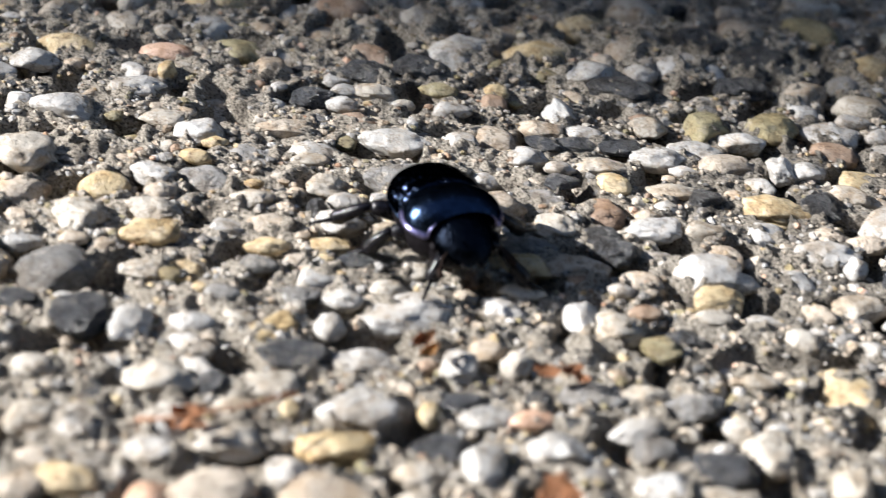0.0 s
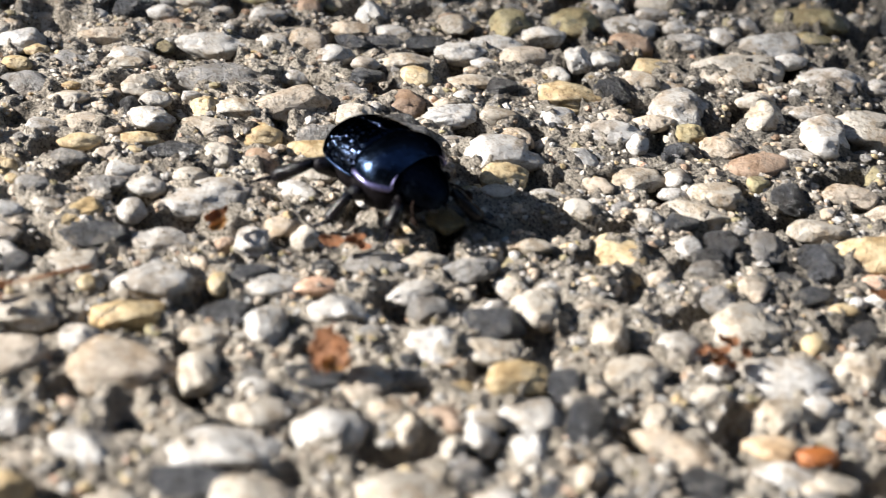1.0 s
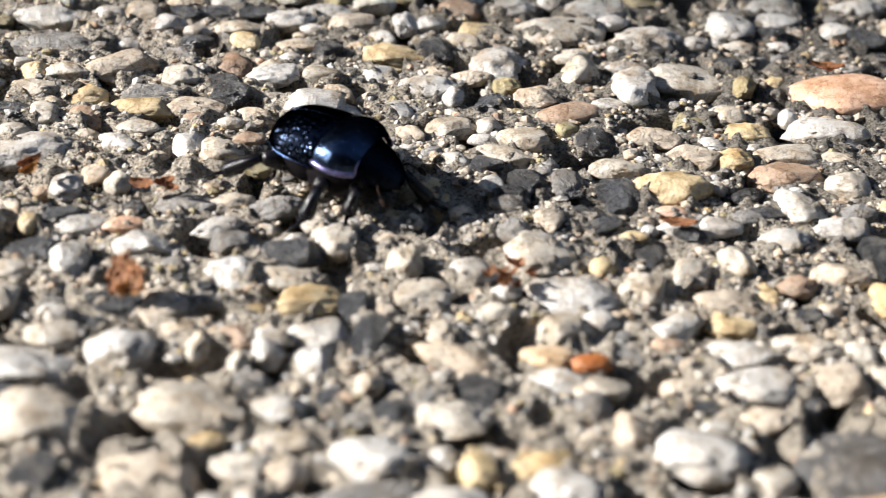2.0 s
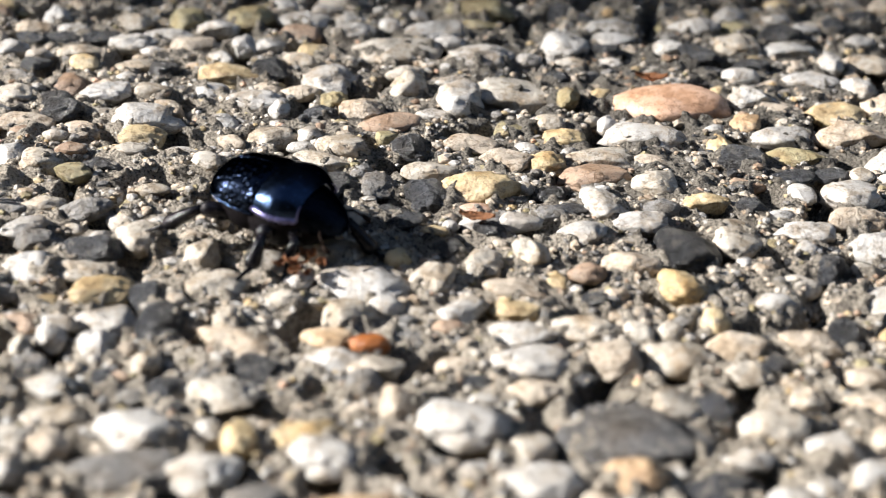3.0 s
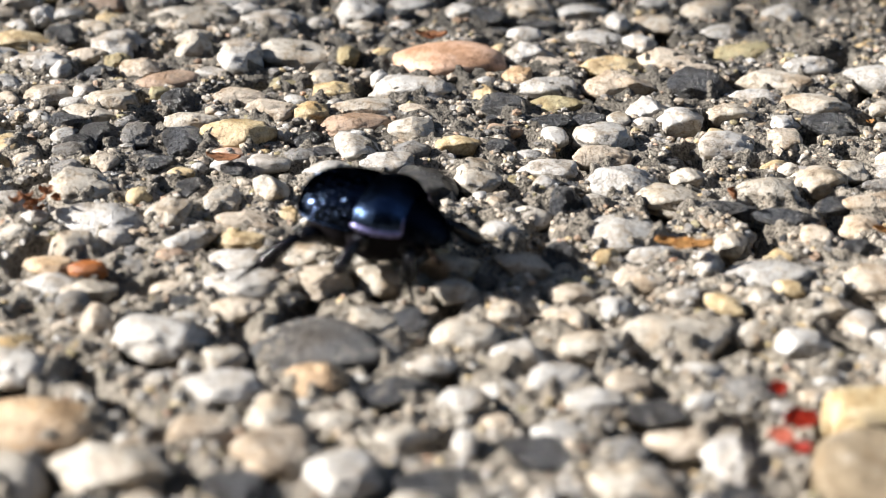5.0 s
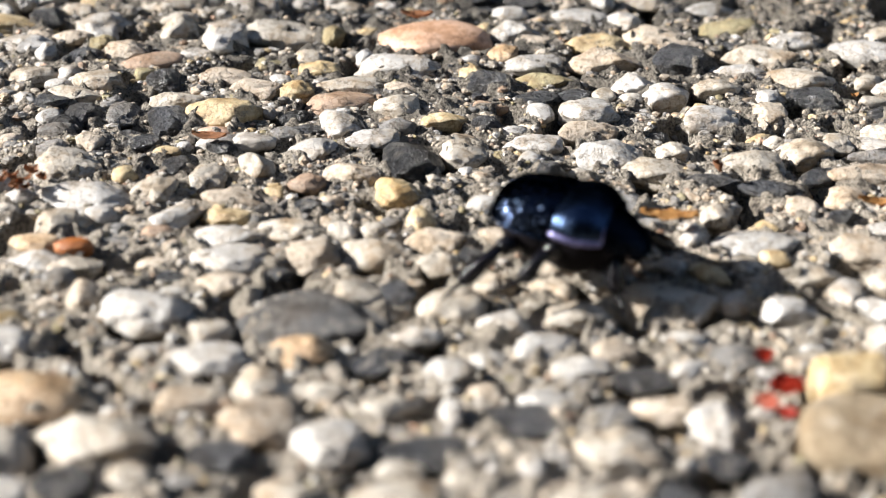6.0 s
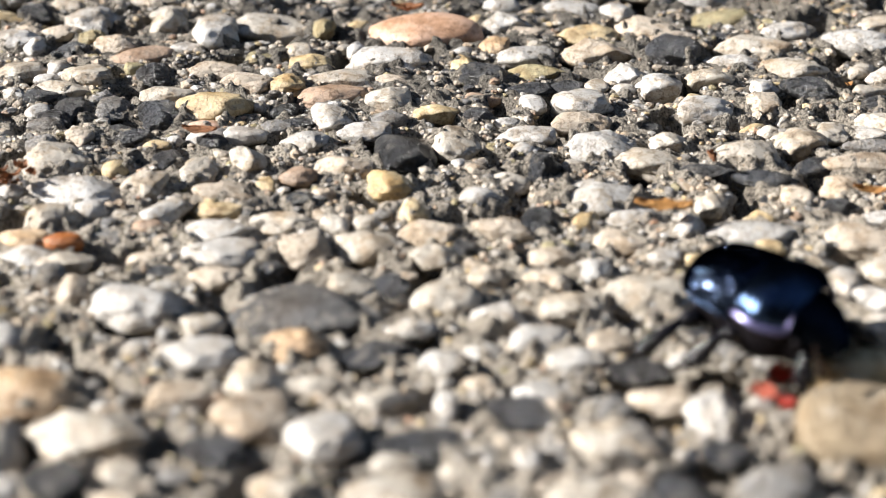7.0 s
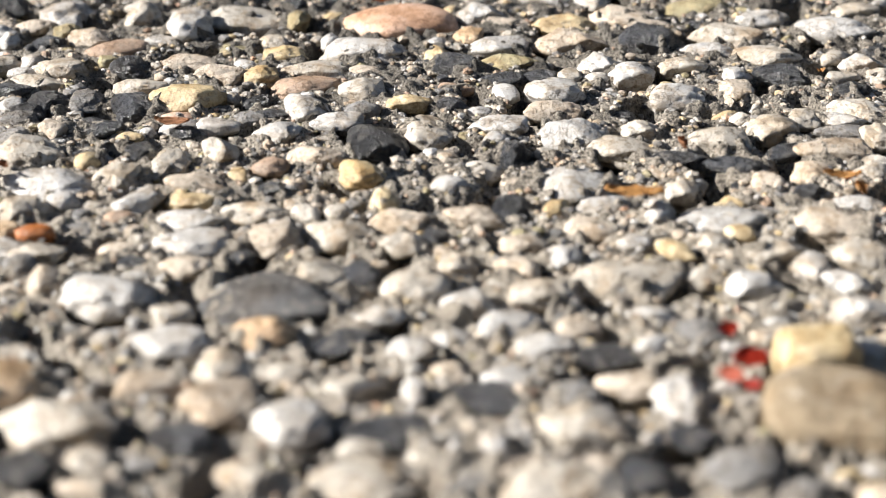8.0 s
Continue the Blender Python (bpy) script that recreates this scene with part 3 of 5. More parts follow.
chip("cream", -0.00821, 0.14471, 0.00568, 0.00317, -4, 0.00066, 24)
pebble("tan", -0.01348, 0.13831, 0.00781, 0.00745, 8, 0.00190, 23)
pebble("white", -0.00650, 0.13425, 0.00765, 0.00670, -2, 0.00187, 26)
pebble("cream", -0.02780, 0.13471, 0.01159, 0.00750, -8, 0.00233, 20)
chip("cream", -0.02423, 0.12952, 0.00442, 0.00417, -2, 0.00117, 6)
pebble("slate", -0.02980, 0.12803, 0.00628, 0.00526, -7, 0.00157, 7)
pebble("cream", -0.00119, 0.14193, 0.00681, 0.00379, 21, 0.00075, 19)
chip("white", 0.00474, 0.14021, 0.00265, 0.00340, -9, 0.00127, 12)
pebble("pale_grey", 0.00483, 0.14787, 0.00576, 0.00484, 3, 0.00145, 20)
pebble("slate", 0.00257, 0.13481, 0.00934, 0.00520, -1, 0.00095, 9)
chip("cream", 0.00011, 0.13058, 0.00469, 0.00302, -1, 0.00104, 25)
pebble("cream", -0.00968, 0.12631, 0.00624, 0.00445, 3, 0.00141, 0)
pebble("tan", -0.02287, 0.12547, 0.00676, 0.00377, -2, 0.00101, 9)
pebble("cream", 0.00070, 0.12665, 0.01057, 0.00589, 5, 0.00106, 13)
pebble("slate", -0.01629, 0.13209, 0.00690, 0.00449, -10, 0.00146, 26)
pebble("white", 0.01456, 0.15264, 0.00694, 0.00444, -0, 0.00152, 10)
pebble("pale_grey", 0.01803, 0.14902, 0.00707, 0.00394, 4, 0.00108, 6)
pebble("white", 0.01440, 0.14319, 0.00722, 0.00403, -1, 0.00078, 15)
pebble("slate", 0.01211, 0.14002, 0.00794, 0.00443, -6, 0.00084, 1)
pebble("cream", 0.02041, 0.13349, 0.00867, 0.00646, 5, 0.00200, 1)
pebble("white", 0.02978, 0.13896, 0.00595, 0.00763, -3, 0.00185, 8)
chip("white", 0.03446, 0.14117, 0.00438, 0.00277, 7, 0.00100, 7)
pebble("slate", 0.02398, 0.14686, 0.00638, 0.00356, -1, 0.00095, 13)
pebble("cream", 0.01815, 0.12374, 0.01146, 0.00746, -6, 0.00221, 10)
chip("white", 0.01208, 0.13206, 0.00289, 0.00339, -9, 0.00083, 4)
pebble("yellow", 0.04400, 0.14490, 0.00860, 0.00700, 4, 0.00370, -1)
pebble("umber", 0.04340, 0.13560, 0.01350, 0.01200, -8, 0.00333, -2)
chip("white", 0.04970, 0.14768, 0.00377, 0.00410, -1, 0.00102, 18)
pebble("slate", 0.03033, 0.13180, 0.00531, 0.00371, -8, 0.00124, 0)
pebble("slate", 0.02546, 0.12576, 0.00577, 0.00523, -5, 0.00146, 14)
pebble("grey", 0.03356, 0.12670, 0.00837, 0.00586, 9, 0.00181, 17)
pebble("tan", 0.02569, 0.14205, 0.00743, 0.00414, -4, 0.00080, 2)
pebble("grey", 0.03344, 0.15105, 0.00575, 0.00369, -5, 0.00130, 13)
chip("grey", 0.02010, 0.13978, 0.00542, 0.00341, -8, 0.00118, 3)
pebble("apricot", -0.03650, 0.14215, 0.01293, 0.00830, 5, 0.00253, 31)
pebble("pale_grey", -0.08876, 0.26505, 0.00508, 0.00651, 10, 0.00130, 21)
pebble("tan", -0.09128, 0.25862, 0.00596, 0.00333, -8, 0.00135, 23)
pebble("pale_grey", -0.09304, 0.25115, 0.00581, 0.00389, 4, 0.00147, 25)
pebble("slate", -0.09057, 0.25519, 0.00589, 0.00329, -2, 0.00132, 3)
chip("pale_grey", -0.08542, 0.25894, 0.00577, 0.00322, 6, 0.00094, 12)
pebble("cream", -0.07677, 0.26315, 0.00565, 0.00436, 1, 0.00143, 8)
pebble("olive", -0.06842, 0.26496, 0.00742, 0.00799, 6, 0.00182, 19)
pebble("olive", -0.05963, 0.26627, 0.00766, 0.00736, -7, 0.00187, 22)
pebble("slate", -0.08074, 0.25637, 0.00592, 0.00330, 9, 0.00110, 23)
chip("white", -0.08857, 0.24953, 0.00429, 0.00240, -1, 0.00096, 2)
pebble("cream", -0.08320, 0.25145, 0.00787, 0.00439, -2, 0.00103, 4)
chip("yellow", -0.08167, 0.24675, 0.00508, 0.00357, -4, 0.00130, 4)
chip("slate", -0.08829, 0.24618, 0.00480, 0.00267, 4, 0.00104, 9)
pebble("pale_grey", -0.07579, 0.25425, 0.00776, 0.00434, 1, 0.00175, 22)
chip("white", -0.07255, 0.25225, 0.00396, 0.00220, -9, 0.00083, 0)
pebble("pale_grey", -0.07082, 0.25755, 0.00785, 0.00438, 7, 0.00134, 12)
pebble("tan", -0.06614, 0.25518, 0.00968, 0.00540, 9, 0.00132, 19)
pebble("pale_grey", -0.06411, 0.26153, 0.00699, 0.00390, 1, 0.00159, 4)
pebble("white", -0.05942, 0.25507, 0.00399, 0.00511, -3, 0.00165, 1)
pebble("pale_grey", -0.05587, 0.25570, 0.00533, 0.00477, 3, 0.00136, 4)
pebble("pale_grey", -0.05211, 0.26702, 0.00908, 0.00507, -8, 0.00094, 16)
pebble("cream", -0.07384, 0.24713, 0.00758, 0.00423, 3, 0.00082, 4)
chip("slate", -0.06999, 0.24590, 0.00461, 0.00326, 9, 0.00120, 25)
pebble("yellow", -0.06068, 0.24606, 0.00993, 0.00554, -3, 0.00100, 14)
pebble("slate", -0.05467, 0.24709, 0.00572, 0.00625, -0, 0.00144, 13)
chip("cream", -0.05086, 0.25074, 0.00582, 0.00324, -9, 0.00105, 20)
pebble("white", -0.07718, 0.23676, 0.00802, 0.00447, 15, 0.00144, 16)
chip("cream", -0.07041, 0.23782, 0.00538, 0.00321, 0, 0.00134, 1)
pebble("white", -0.05554, 0.23517, 0.00869, 0.00504, 7, 0.00195, 12)
pebble("white", -0.06953, 0.22805, 0.01066, 0.00788, -10, 0.00252, 19)
pebble("yellow", -0.06960, 0.22322, 0.00645, 0.00438, 4, 0.00161, 10)
pebble("cream", -0.08868, 0.23534, 0.00637, 0.00545, -4, 0.00159, 6)
pebble("slate", -0.08180, 0.23130, 0.00628, 0.00528, 1, 0.00157, 24)
pebble("tan", -0.08597, 0.22737, 0.00792, 0.00442, -5, 0.00083, 10)
chip("brown", -0.08560, 0.22401, 0.00358, 0.00200, 4, 0.00071, 27)
chip("white", -0.08106, 0.22303, 0.00357, 0.00202, 0, 0.00089, 11)
pebble("cream", -0.08128, 0.21541, 0.00592, 0.00514, 7, 0.00149, 14)
pebble("white", -0.08577, 0.21701, 0.00414, 0.00522, -8, 0.00110, 13)
chip("brown", -0.07827, 0.21888, 0.00435, 0.00249, 5, 0.00103, 6)
chip("cream", -0.07061, 0.21935, 0.00520, 0.00289, 5, 0.00104, 14)
pebble("cream", -0.05198, 0.22586, 0.00840, 0.00469, 8, 0.00088, 19)
chip("white", -0.04830, 0.22239, 0.00442, 0.00246, 4, 0.00056, 2)
chip("cream", -0.06034, 0.21682, 0.00415, 0.00350, 2, 0.00110, 4)
pebble("slate", -0.07358, 0.21517, 0.00593, 0.00331, -9, 0.00068, 21)
pebble("olive", -0.07664, 0.21208, 0.00504, 0.00418, -3, 0.00129, 12)
chip("cream", -0.06601, 0.20829, 0.00466, 0.00260, 1, 0.00084, 22)
pebble("grey", -0.07337, 0.20274, 0.00674, 0.00438, 10, 0.00158, 27)
chip("cream", -0.07889, 0.20374, 0.00567, 0.00317, 9, 0.00090, 16)
pebble("white", -0.07984, 0.19673, 0.00658, 0.00376, 24, 0.00137, 17)
pebble("grey", -0.07731, 0.19425, 0.00621, 0.00399, -1, 0.00142, 19)
chip("pale_grey", -0.07090, 0.19583, 0.00320, 0.00361, 6, 0.00090, 7)
pebble("slate", -0.07066, 0.19246, 0.00750, 0.00502, -8, 0.00173, 2)
pebble("cream", -0.06585, 0.19551, 0.00634, 0.00632, 3, 0.00145, 26)
pebble("white", -0.07685, 0.18795, 0.00720, 0.00638, 5, 0.00176, 8)
pebble("cream", -0.07144, 0.18775, 0.00751, 0.00419, -9, 0.00081, 23)
pebble("cream", -0.05767, 0.19147, 0.00432, 0.00657, -9, 0.00206, 2)
pebble("yellow", -0.06803, 0.18313, 0.00747, 0.00497, 10, 0.00157, 10)
pebble("cream", -0.05548, 0.18548, 0.00832, 0.00549, 7, 0.00129, 22)
pebble("slate", -0.06291, 0.18298, 0.00447, 0.00519, 0, 0.00118, 2)
chip("white", -0.04621, 0.18704, 0.00357, 0.00313, -5, 0.00104, 24)
chip("cream", -0.04743, 0.18289, 0.00447, 0.00291, -2, 0.00106, 0)
chip("cream", -0.07472, 0.17125, 0.00240, 0.00330, -2, 0.00135, 24)
chip("white", -0.07164, 0.17560, 0.00504, 0.00281, 8, 0.00101, 20)
pebble("pale_grey", -0.06641, 0.17756, 0.00781, 0.00651, -2, 0.00090, 2)
pebble("cream", -0.05324, 0.17780, 0.00347, 0.00490, 8, 0.00126, 22)
pebble("brown", -0.07530, 0.17583, 0.00504, 0.00437, -2, 0.00112, 3)
pebble("white", -0.06672, 0.17188, 0.00437, 0.00490, -4, 0.00167, 8)
pebble("cream", -0.06083, 0.16874, 0.00338, 0.00403, -8, 0.00141, 5)
chip("slate", -0.06470, 0.16578, 0.00348, 0.00207, -6, 0.00079, 21)
pebble("slate", -0.05859, 0.16416, 0.00410, 0.00471, 2, 0.00109, 27)
pebble("pale_grey", -0.06984, 0.16328, 0.00540, 0.00426, 1, 0.00138, 12)
chip("slate", -0.07266, 0.16569, 0.00347, 0.00370, -1, 0.00095, 17)
pebble("cream", -0.05199, 0.16287, 0.00789, 0.00530, -5, 0.00167, 13)
pebble("slate", -0.04959, 0.16933, 0.00612, 0.00546, 2, 0.00082, 11)
pebble("tan", -0.05147, 0.17446, 0.01040, 0.00580, -9, 0.00104, 3)
pebble("yellow", -0.04948, 0.15522, 0.00418, 0.00536, 1, 0.00188, 18)
pebble("yellow", -0.04282, 0.15733, 0.00833, 0.00465, 24, 0.00087, 6)
pebble("white", -0.04109, 0.15271, 0.00836, 0.00646, -8, 0.00194, 24)
pebble("white", -0.05964, 0.15572, 0.00912, 0.00626, 5, 0.00191, 0)
pebble("cream", -0.06831, 0.15845, 0.00721, 0.00403, 1, 0.00078, 2)
chip("tan", -0.06812, 0.15323, 0.00452, 0.00411, 7, 0.00118, 21)
pebble("grey", -0.06029, 0.14934, 0.01116, 0.00622, 8, 0.00148, 23)
pebble("pale_grey", -0.05287, 0.14982, 0.00885, 0.00634, 6, 0.00189, 27)
chip("white", -0.07109, 0.14900, 0.00332, 0.00425, -6, 0.00153, 5)
chip("white", -0.04800, 0.27100, 0.00521, 0.00290, -2, 0.00094, 25)
pebble("pale_grey", -0.04385, 0.26240, 0.00798, 0.00445, 6, 0.00137, 22)
chip("white", -0.03810, 0.26560, 0.00374, 0.00374, 6, 0.00102, 4)
pebble("pale_grey", -0.03197, 0.26374, 0.01287, 0.00718, 21, 0.00124, 16)
chip("white", -0.02879, 0.25968, 0.00503, 0.00281, 3, 0.00110, 27)
pebble("olive", -0.02408, 0.27261, 0.01125, 0.00628, -8, 0.00198, 2)
pebble("olive", -0.02503, 0.26743, 0.00812, 0.00453, -3, 0.00085, 4)
pebble("pale_grey", -0.02431, 0.25314, 0.01075, 0.00620, 4, 0.00244, 22)
chip("pale_grey", -0.01762, 0.25388, 0.00494, 0.00332, -5, 0.00128, 16)
pebble("pale_grey", -0.01133, 0.26055, 0.00886, 0.00912, -10, 0.00213, 18)
chip("cream", -0.01089, 0.25440, 0.00495, 0.00277, -7, 0.00060, 0)
pebble("cream", -0.03694, 0.25642, 0.01426, 0.00796, 10, 0.00135, 23)
chip("white", -0.02833, 0.24560, 0.00572, 0.00319, 6, 0.00066, 22)
chip("cream", -0.03547, 0.24746, 0.00576, 0.00321, 10, 0.00124, 24)
pebble("pale_grey", -0.00349, 0.26815, 0.00914, 0.00510, 9, 0.00121, 13)
pebble("pale_grey", -0.00383, 0.26382, 0.00901, 0.00502, 8, 0.00093, 20)
pebble("slate", -0.00512, 0.25845, 0.00598, 0.00334, 6, 0.00133, 19)
pebble("white", 0.00919, 0.26903, 0.00857, 0.00478, -1, 0.00193, 27)
pebble("cream", 0.01523, 0.26261, 0.00818, 0.00696, -1, 0.00198, 6)
pebble("pale_grey", 0.00446, 0.26029, 0.00601, 0.00408, -5, 0.00151, 20)
pebble("slate", 0.00894, 0.25825, 0.00790, 0.00441, -7, 0.00179, 3)
pebble("pale_grey", 0.02286, 0.26236, 0.00898, 0.00501, -1, 0.00118, 4)
pebble("slate", 0.02239, 0.26762, 0.00715, 0.00493, -2, 0.00175, 7)
chip("pale_grey", 0.02665, 0.26950, 0.00470, 0.00340, -3, 0.00122, 25)
chip("white", 0.02285, 0.27363, 0.00426, 0.00237, 7, 0.00095, 4)
chip("yellow", 0.02396, 0.28063, 0.00436, 0.00243, -9, 0.00108, 8)
pebble("white", 0.02815, 0.25586, 0.00401, 0.00515, 10, 0.00182, 26)
pebble("white", 0.02436, 0.25107, 0.00959, 0.00535, -9, 0.00097, 7)
pebble("white", 0.03089, 0.24817, 0.00521, 0.00571, 6, 0.00133, 0)
pebble("cream", 0.03467, 0.25869, 0.00888, 0.00495, -8, 0.00092, 8)
chip("pale_grey", 0.03429, 0.26558, 0.00514, 0.00366, 7, 0.00132, 14)
pebble("slate", 0.03165, 0.27236, 0.00423, 0.00543, -9, 0.00119, 12)
pebble("slate", 0.03595, 0.27620, 0.00531, 0.00390, 0, 0.00136, 27)
chip("pale_grey", 0.01385, 0.25076, 0.00583, 0.00325, 8, 0.00129, 20)
pebble("slate", 0.01618, 0.25533, 0.00592, 0.00331, 2, 0.00109, 7)
pebble("pale_grey", -0.11018, 0.25233, 0.01009, 0.00563, 6, 0.00101, 12)
chip("white", -0.10155, 0.25324, 0.00472, 0.00334, 7, 0.00123, 12)
pebble("grey", -0.10706, 0.24303, 0.01306, 0.00729, 6, 0.00126, 12)
pebble("tan", -0.09735, 0.23701, 0.01077, 0.00604, 28, 0.00210, 2)
pebble("yellow", -0.10866, 0.23479, 0.00390, 0.00500, -1, 0.00115, 8)
pebble("white", -0.11487, 0.23044, 0.00635, 0.00418, -2, 0.00151, 0)
pebble("cream", -0.10413, 0.23464, 0.00696, 0.00449, -7, 0.00162, 4)
pebble("cream", -0.10747, 0.23024, 0.00752, 0.00420, 4, 0.00081, 0)
pebble("yellow", -0.11542, 0.22609, 0.00593, 0.00331, 8, 0.00068, 6)
chip("pale_grey", -0.11512, 0.23545, 0.00443, 0.00340, 5, 0.00117, 14)
chip("slate", -0.11813, 0.23305, 0.00270, 0.00347, 2, 0.00129, 5)
pebble("cream", -0.11775, 0.23906, 0.00448, 0.00432, -8, 0.00118, 10)
chip("cream", -0.10529, 0.22312, 0.00456, 0.00409, -9, 0.00119, 4)
pebble("slate", -0.11039, 0.22422, 0.00898, 0.00501, 24, 0.00093, 3)
chip("cream", -0.10774, 0.21784, 0.00496, 0.00301, 5, 0.00111, 10)
chip("pale_grey", -0.11280, 0.21509, 0.00490, 0.00343, -5, 0.00123, 8)
pebble("white", -0.10533, 0.21389, 0.01253, 0.00700, 26, 0.00121, 22)
pebble("yellow", -0.09300, 0.22655, 0.00858, 0.00479, -4, 0.00089, 2)
pebble("grey", -0.09236, 0.23034, 0.00770, 0.00429, -2, 0.00083, 10)
chip("cream", -0.09258, 0.22045, 0.00582, 0.00324, 1, 0.00101, 14)
chip("white", -0.09460, 0.21698, 0.00575, 0.00320, -26, 0.00066, 19)
chip("slate", -0.08308, 0.23410, 0.00528, 0.00324, -5, 0.00121, 21)
pebble("white", -0.10933, 0.20399, 0.00786, 0.00439, 19, 0.00083, 1)
pebble("white", -0.09876, 0.20547, 0.00456, 0.00541, -5, 0.00119, 6)
chip("cream", -0.09295, 0.20635, 0.00352, 0.00452, 3, 0.00156, 24)
pebble("white", -0.10881, 0.19531, 0.00944, 0.00630, 6, 0.00203, 7)
chip("yellow", -0.10145, 0.19601, 0.00293, 0.00376, -2, 0.00122, 10)
chip("slate", -0.09837, 0.19905, 0.00506, 0.00282, 22, 0.00060, 17)
pebble("pale_grey", -0.09564, 0.19695, 0.00678, 0.00378, 22, 0.00074, 15)
chip("slate", -0.09007, 0.20077, 0.00315, 0.00293, -7, 0.00089, 11)
chip("orange", -0.09082, 0.19745, 0.00533, 0.00297, 18, 0.00063, 30)
pebble("grey", -0.08400, 0.20282, 0.00845, 0.00472, 5, 0.00088, 18)
# dark pebble set where a shadow lies between the stones
pebble("slate", -0.10010, 0.19147, 0.00690, 0.00419, 15, 0.00091, 8)
pebble("white", -0.08793, 0.19292, 0.00782, 0.00465, 2, 0.00150, 21)
pebble("pale_grey", -0.09559, 0.18854, 0.00455, 0.00617, -1, 0.00196, 23)
chip("cream", -0.10169, 0.18682, 0.00579, 0.00323, 3, 0.00067, 2)
pebble("cream", -0.10163, 0.18038, 0.00444, 0.00770, 7, 0.00137, 4)
chip("tan", -0.11015, 0.18090, 0.01075, 0.00773, -8, 0.00164, 1)
pebble("tan", -0.08459, 0.18208, 0.00745, 0.00772, 43, 0.00087, 6)
pebble("slate", -0.08943, 0.18130, 0.00704, 0.00392, -9, 0.00077, 23)
pebble("white", -0.09774, 0.16900, 0.01296, 0.00723, -3, 0.00148, 4)
pebble("white", -0.08760, 0.17272, 0.00843, 0.00859, -3, 0.00204, 27)
pebble("cream", -0.09466, 0.17411, 0.00614, 0.00417, 6, 0.00131, 23)
chip("cream", -0.07928, 0.17372, 0.00279, 0.00558, -5, 0.00143, 0)
chip("white", -0.08137, 0.17137, 0.00212, 0.00143, 3, 0.00058, 6)
pebble("cream", -0.09297, 0.15993, 0.01054, 0.00816, 2, 0.00230, 14)
chip("white", -0.10047, 0.15721, 0.00345, 0.00442, 7, 0.00159, 19)
# this dark pebble, too, stands in for a patch of shadow
pebble("slate", -0.10053, 0.16350, 0.00900, 0.00502, -9, 0.00093, 23)
pebble("cream", -0.07878, 0.16271, 0.01197, 0.00764, -7, 0.00217, 15)
pebble("white", -0.07177, 0.17292, 0.00358, 0.00388, 7, 0.00138, 14)
chip("yellow", -0.07641, 0.15818, 0.00386, 0.00215, 3, 0.00072, 0)
pebble("cream", -0.07252, 0.15382, 0.00681, 0.00426, -7, 0.00128, 22)
pebble("orange", -0.14387, 0.26986, 0.00747, 0.00417, 3, 0.00080, 28)
pebble("white", -0.14548, 0.25807, 0.00805, 0.00449, 7, 0.00151, 22)
chip("yellow", -0.14252, 0.26386, 0.00286, 0.00367, -6, 0.00135, 2)
pebble("cream", -0.14073, 0.25092, 0.00615, 0.00343, -1, 0.00109, 16)
pebble("white", -0.13530, 0.24842, 0.00676, 0.00532, 7, 0.00167, 2)
chip("yellow", -0.13299, 0.24640, 0.00354, 0.00220, 6, 0.00086, 8)
pebble("tan", -0.12477, 0.25269, 0.00791, 0.00441, 8, 0.00083, 9)
chip("white", -0.11822, 0.25999, 0.00459, 0.00311, -1, 0.00117, 24)
chip("pale_grey", -0.11835, 0.26359, 0.00375, 0.00306, 6, 0.00102, 14)
pebble("cream", -0.11408, 0.26419, 0.00644, 0.00368, -4, 0.00135, 6)
pebble("tan", -0.12863, 0.26807, 0.00561, 0.00497, -1, 0.00142, 19)
pebble("slate", -0.11558, 0.26953, 0.00746, 0.00456, -6, 0.00165, 10)
pebble("slate", -0.10864, 0.27257, 0.00845, 0.00515, 5, 0.00185, 15)
pebble("slate", -0.12234, 0.26134, 0.00637, 0.00441, 6, 0.00158, 5)
chip("olive", -0.10564, 0.26701, 0.00561, 0.00313, -4, 0.00102, 16)
chip("white", -0.10335, 0.26145, 0.00550, 0.00312, 4, 0.00117, 1)
pebble("pale_grey", -0.12012, 0.24740, 0.00692, 0.00386, -2, 0.00077, 14)
chip("cream", -0.12049, 0.24509, 0.00520, 0.00290, 12, 0.00062, 6)
chip("yellow", -0.13472, 0.24229, 0.00432, 0.00241, 6, 0.00091, 12)
pebble("pale_grey", -0.13942, 0.23730, 0.00667, 0.00398, -2, 0.00138, 11)
pebble("cream", -0.13741, 0.22931, 0.00726, 0.00427, -5, 0.00143, 8)
pebble("yellow", -0.13697, 0.22394, 0.00773, 0.00459, 9, 0.00151, 16)
pebble("cream", -0.12621, 0.23418, 0.00579, 0.00368, 5, 0.00127, 27)
chip("yellow", -0.12647, 0.23751, 0.00261, 0.00153, 8, 0.00065, 11)
chip("yellow", -0.12302, 0.22464, 0.00559, 0.00312, 10, 0.00065, 8)
chip("grey", -0.12318, 0.21998, 0.00473, 0.00278, -6, 0.00098, 17)
pebble("cream", -0.13588, 0.21662, 0.00617, 0.00345, 5, 0.00091, 22)
chip("olive", -0.13240, 0.21605, 0.00391, 0.00231, -5, 0.00084, 26)
chip("yellow", -0.12872, 0.21439, 0.00239, 0.00166, -6, 0.00066, 2)
pebble("grey", -0.11831, 0.21529, 0.00614, 0.00342, -1, 0.00086, 27)
chip("grey", -0.12589, 0.21343, 0.00535, 0.00310, -7, 0.00106, 2)
pebble("white", -0.12822, 0.20374, 0.00600, 0.00335, -32, 0.00069, 16)
chip("white", -0.12856, 0.20760, 0.00522, 0.00300, 2, 0.00102, 3)
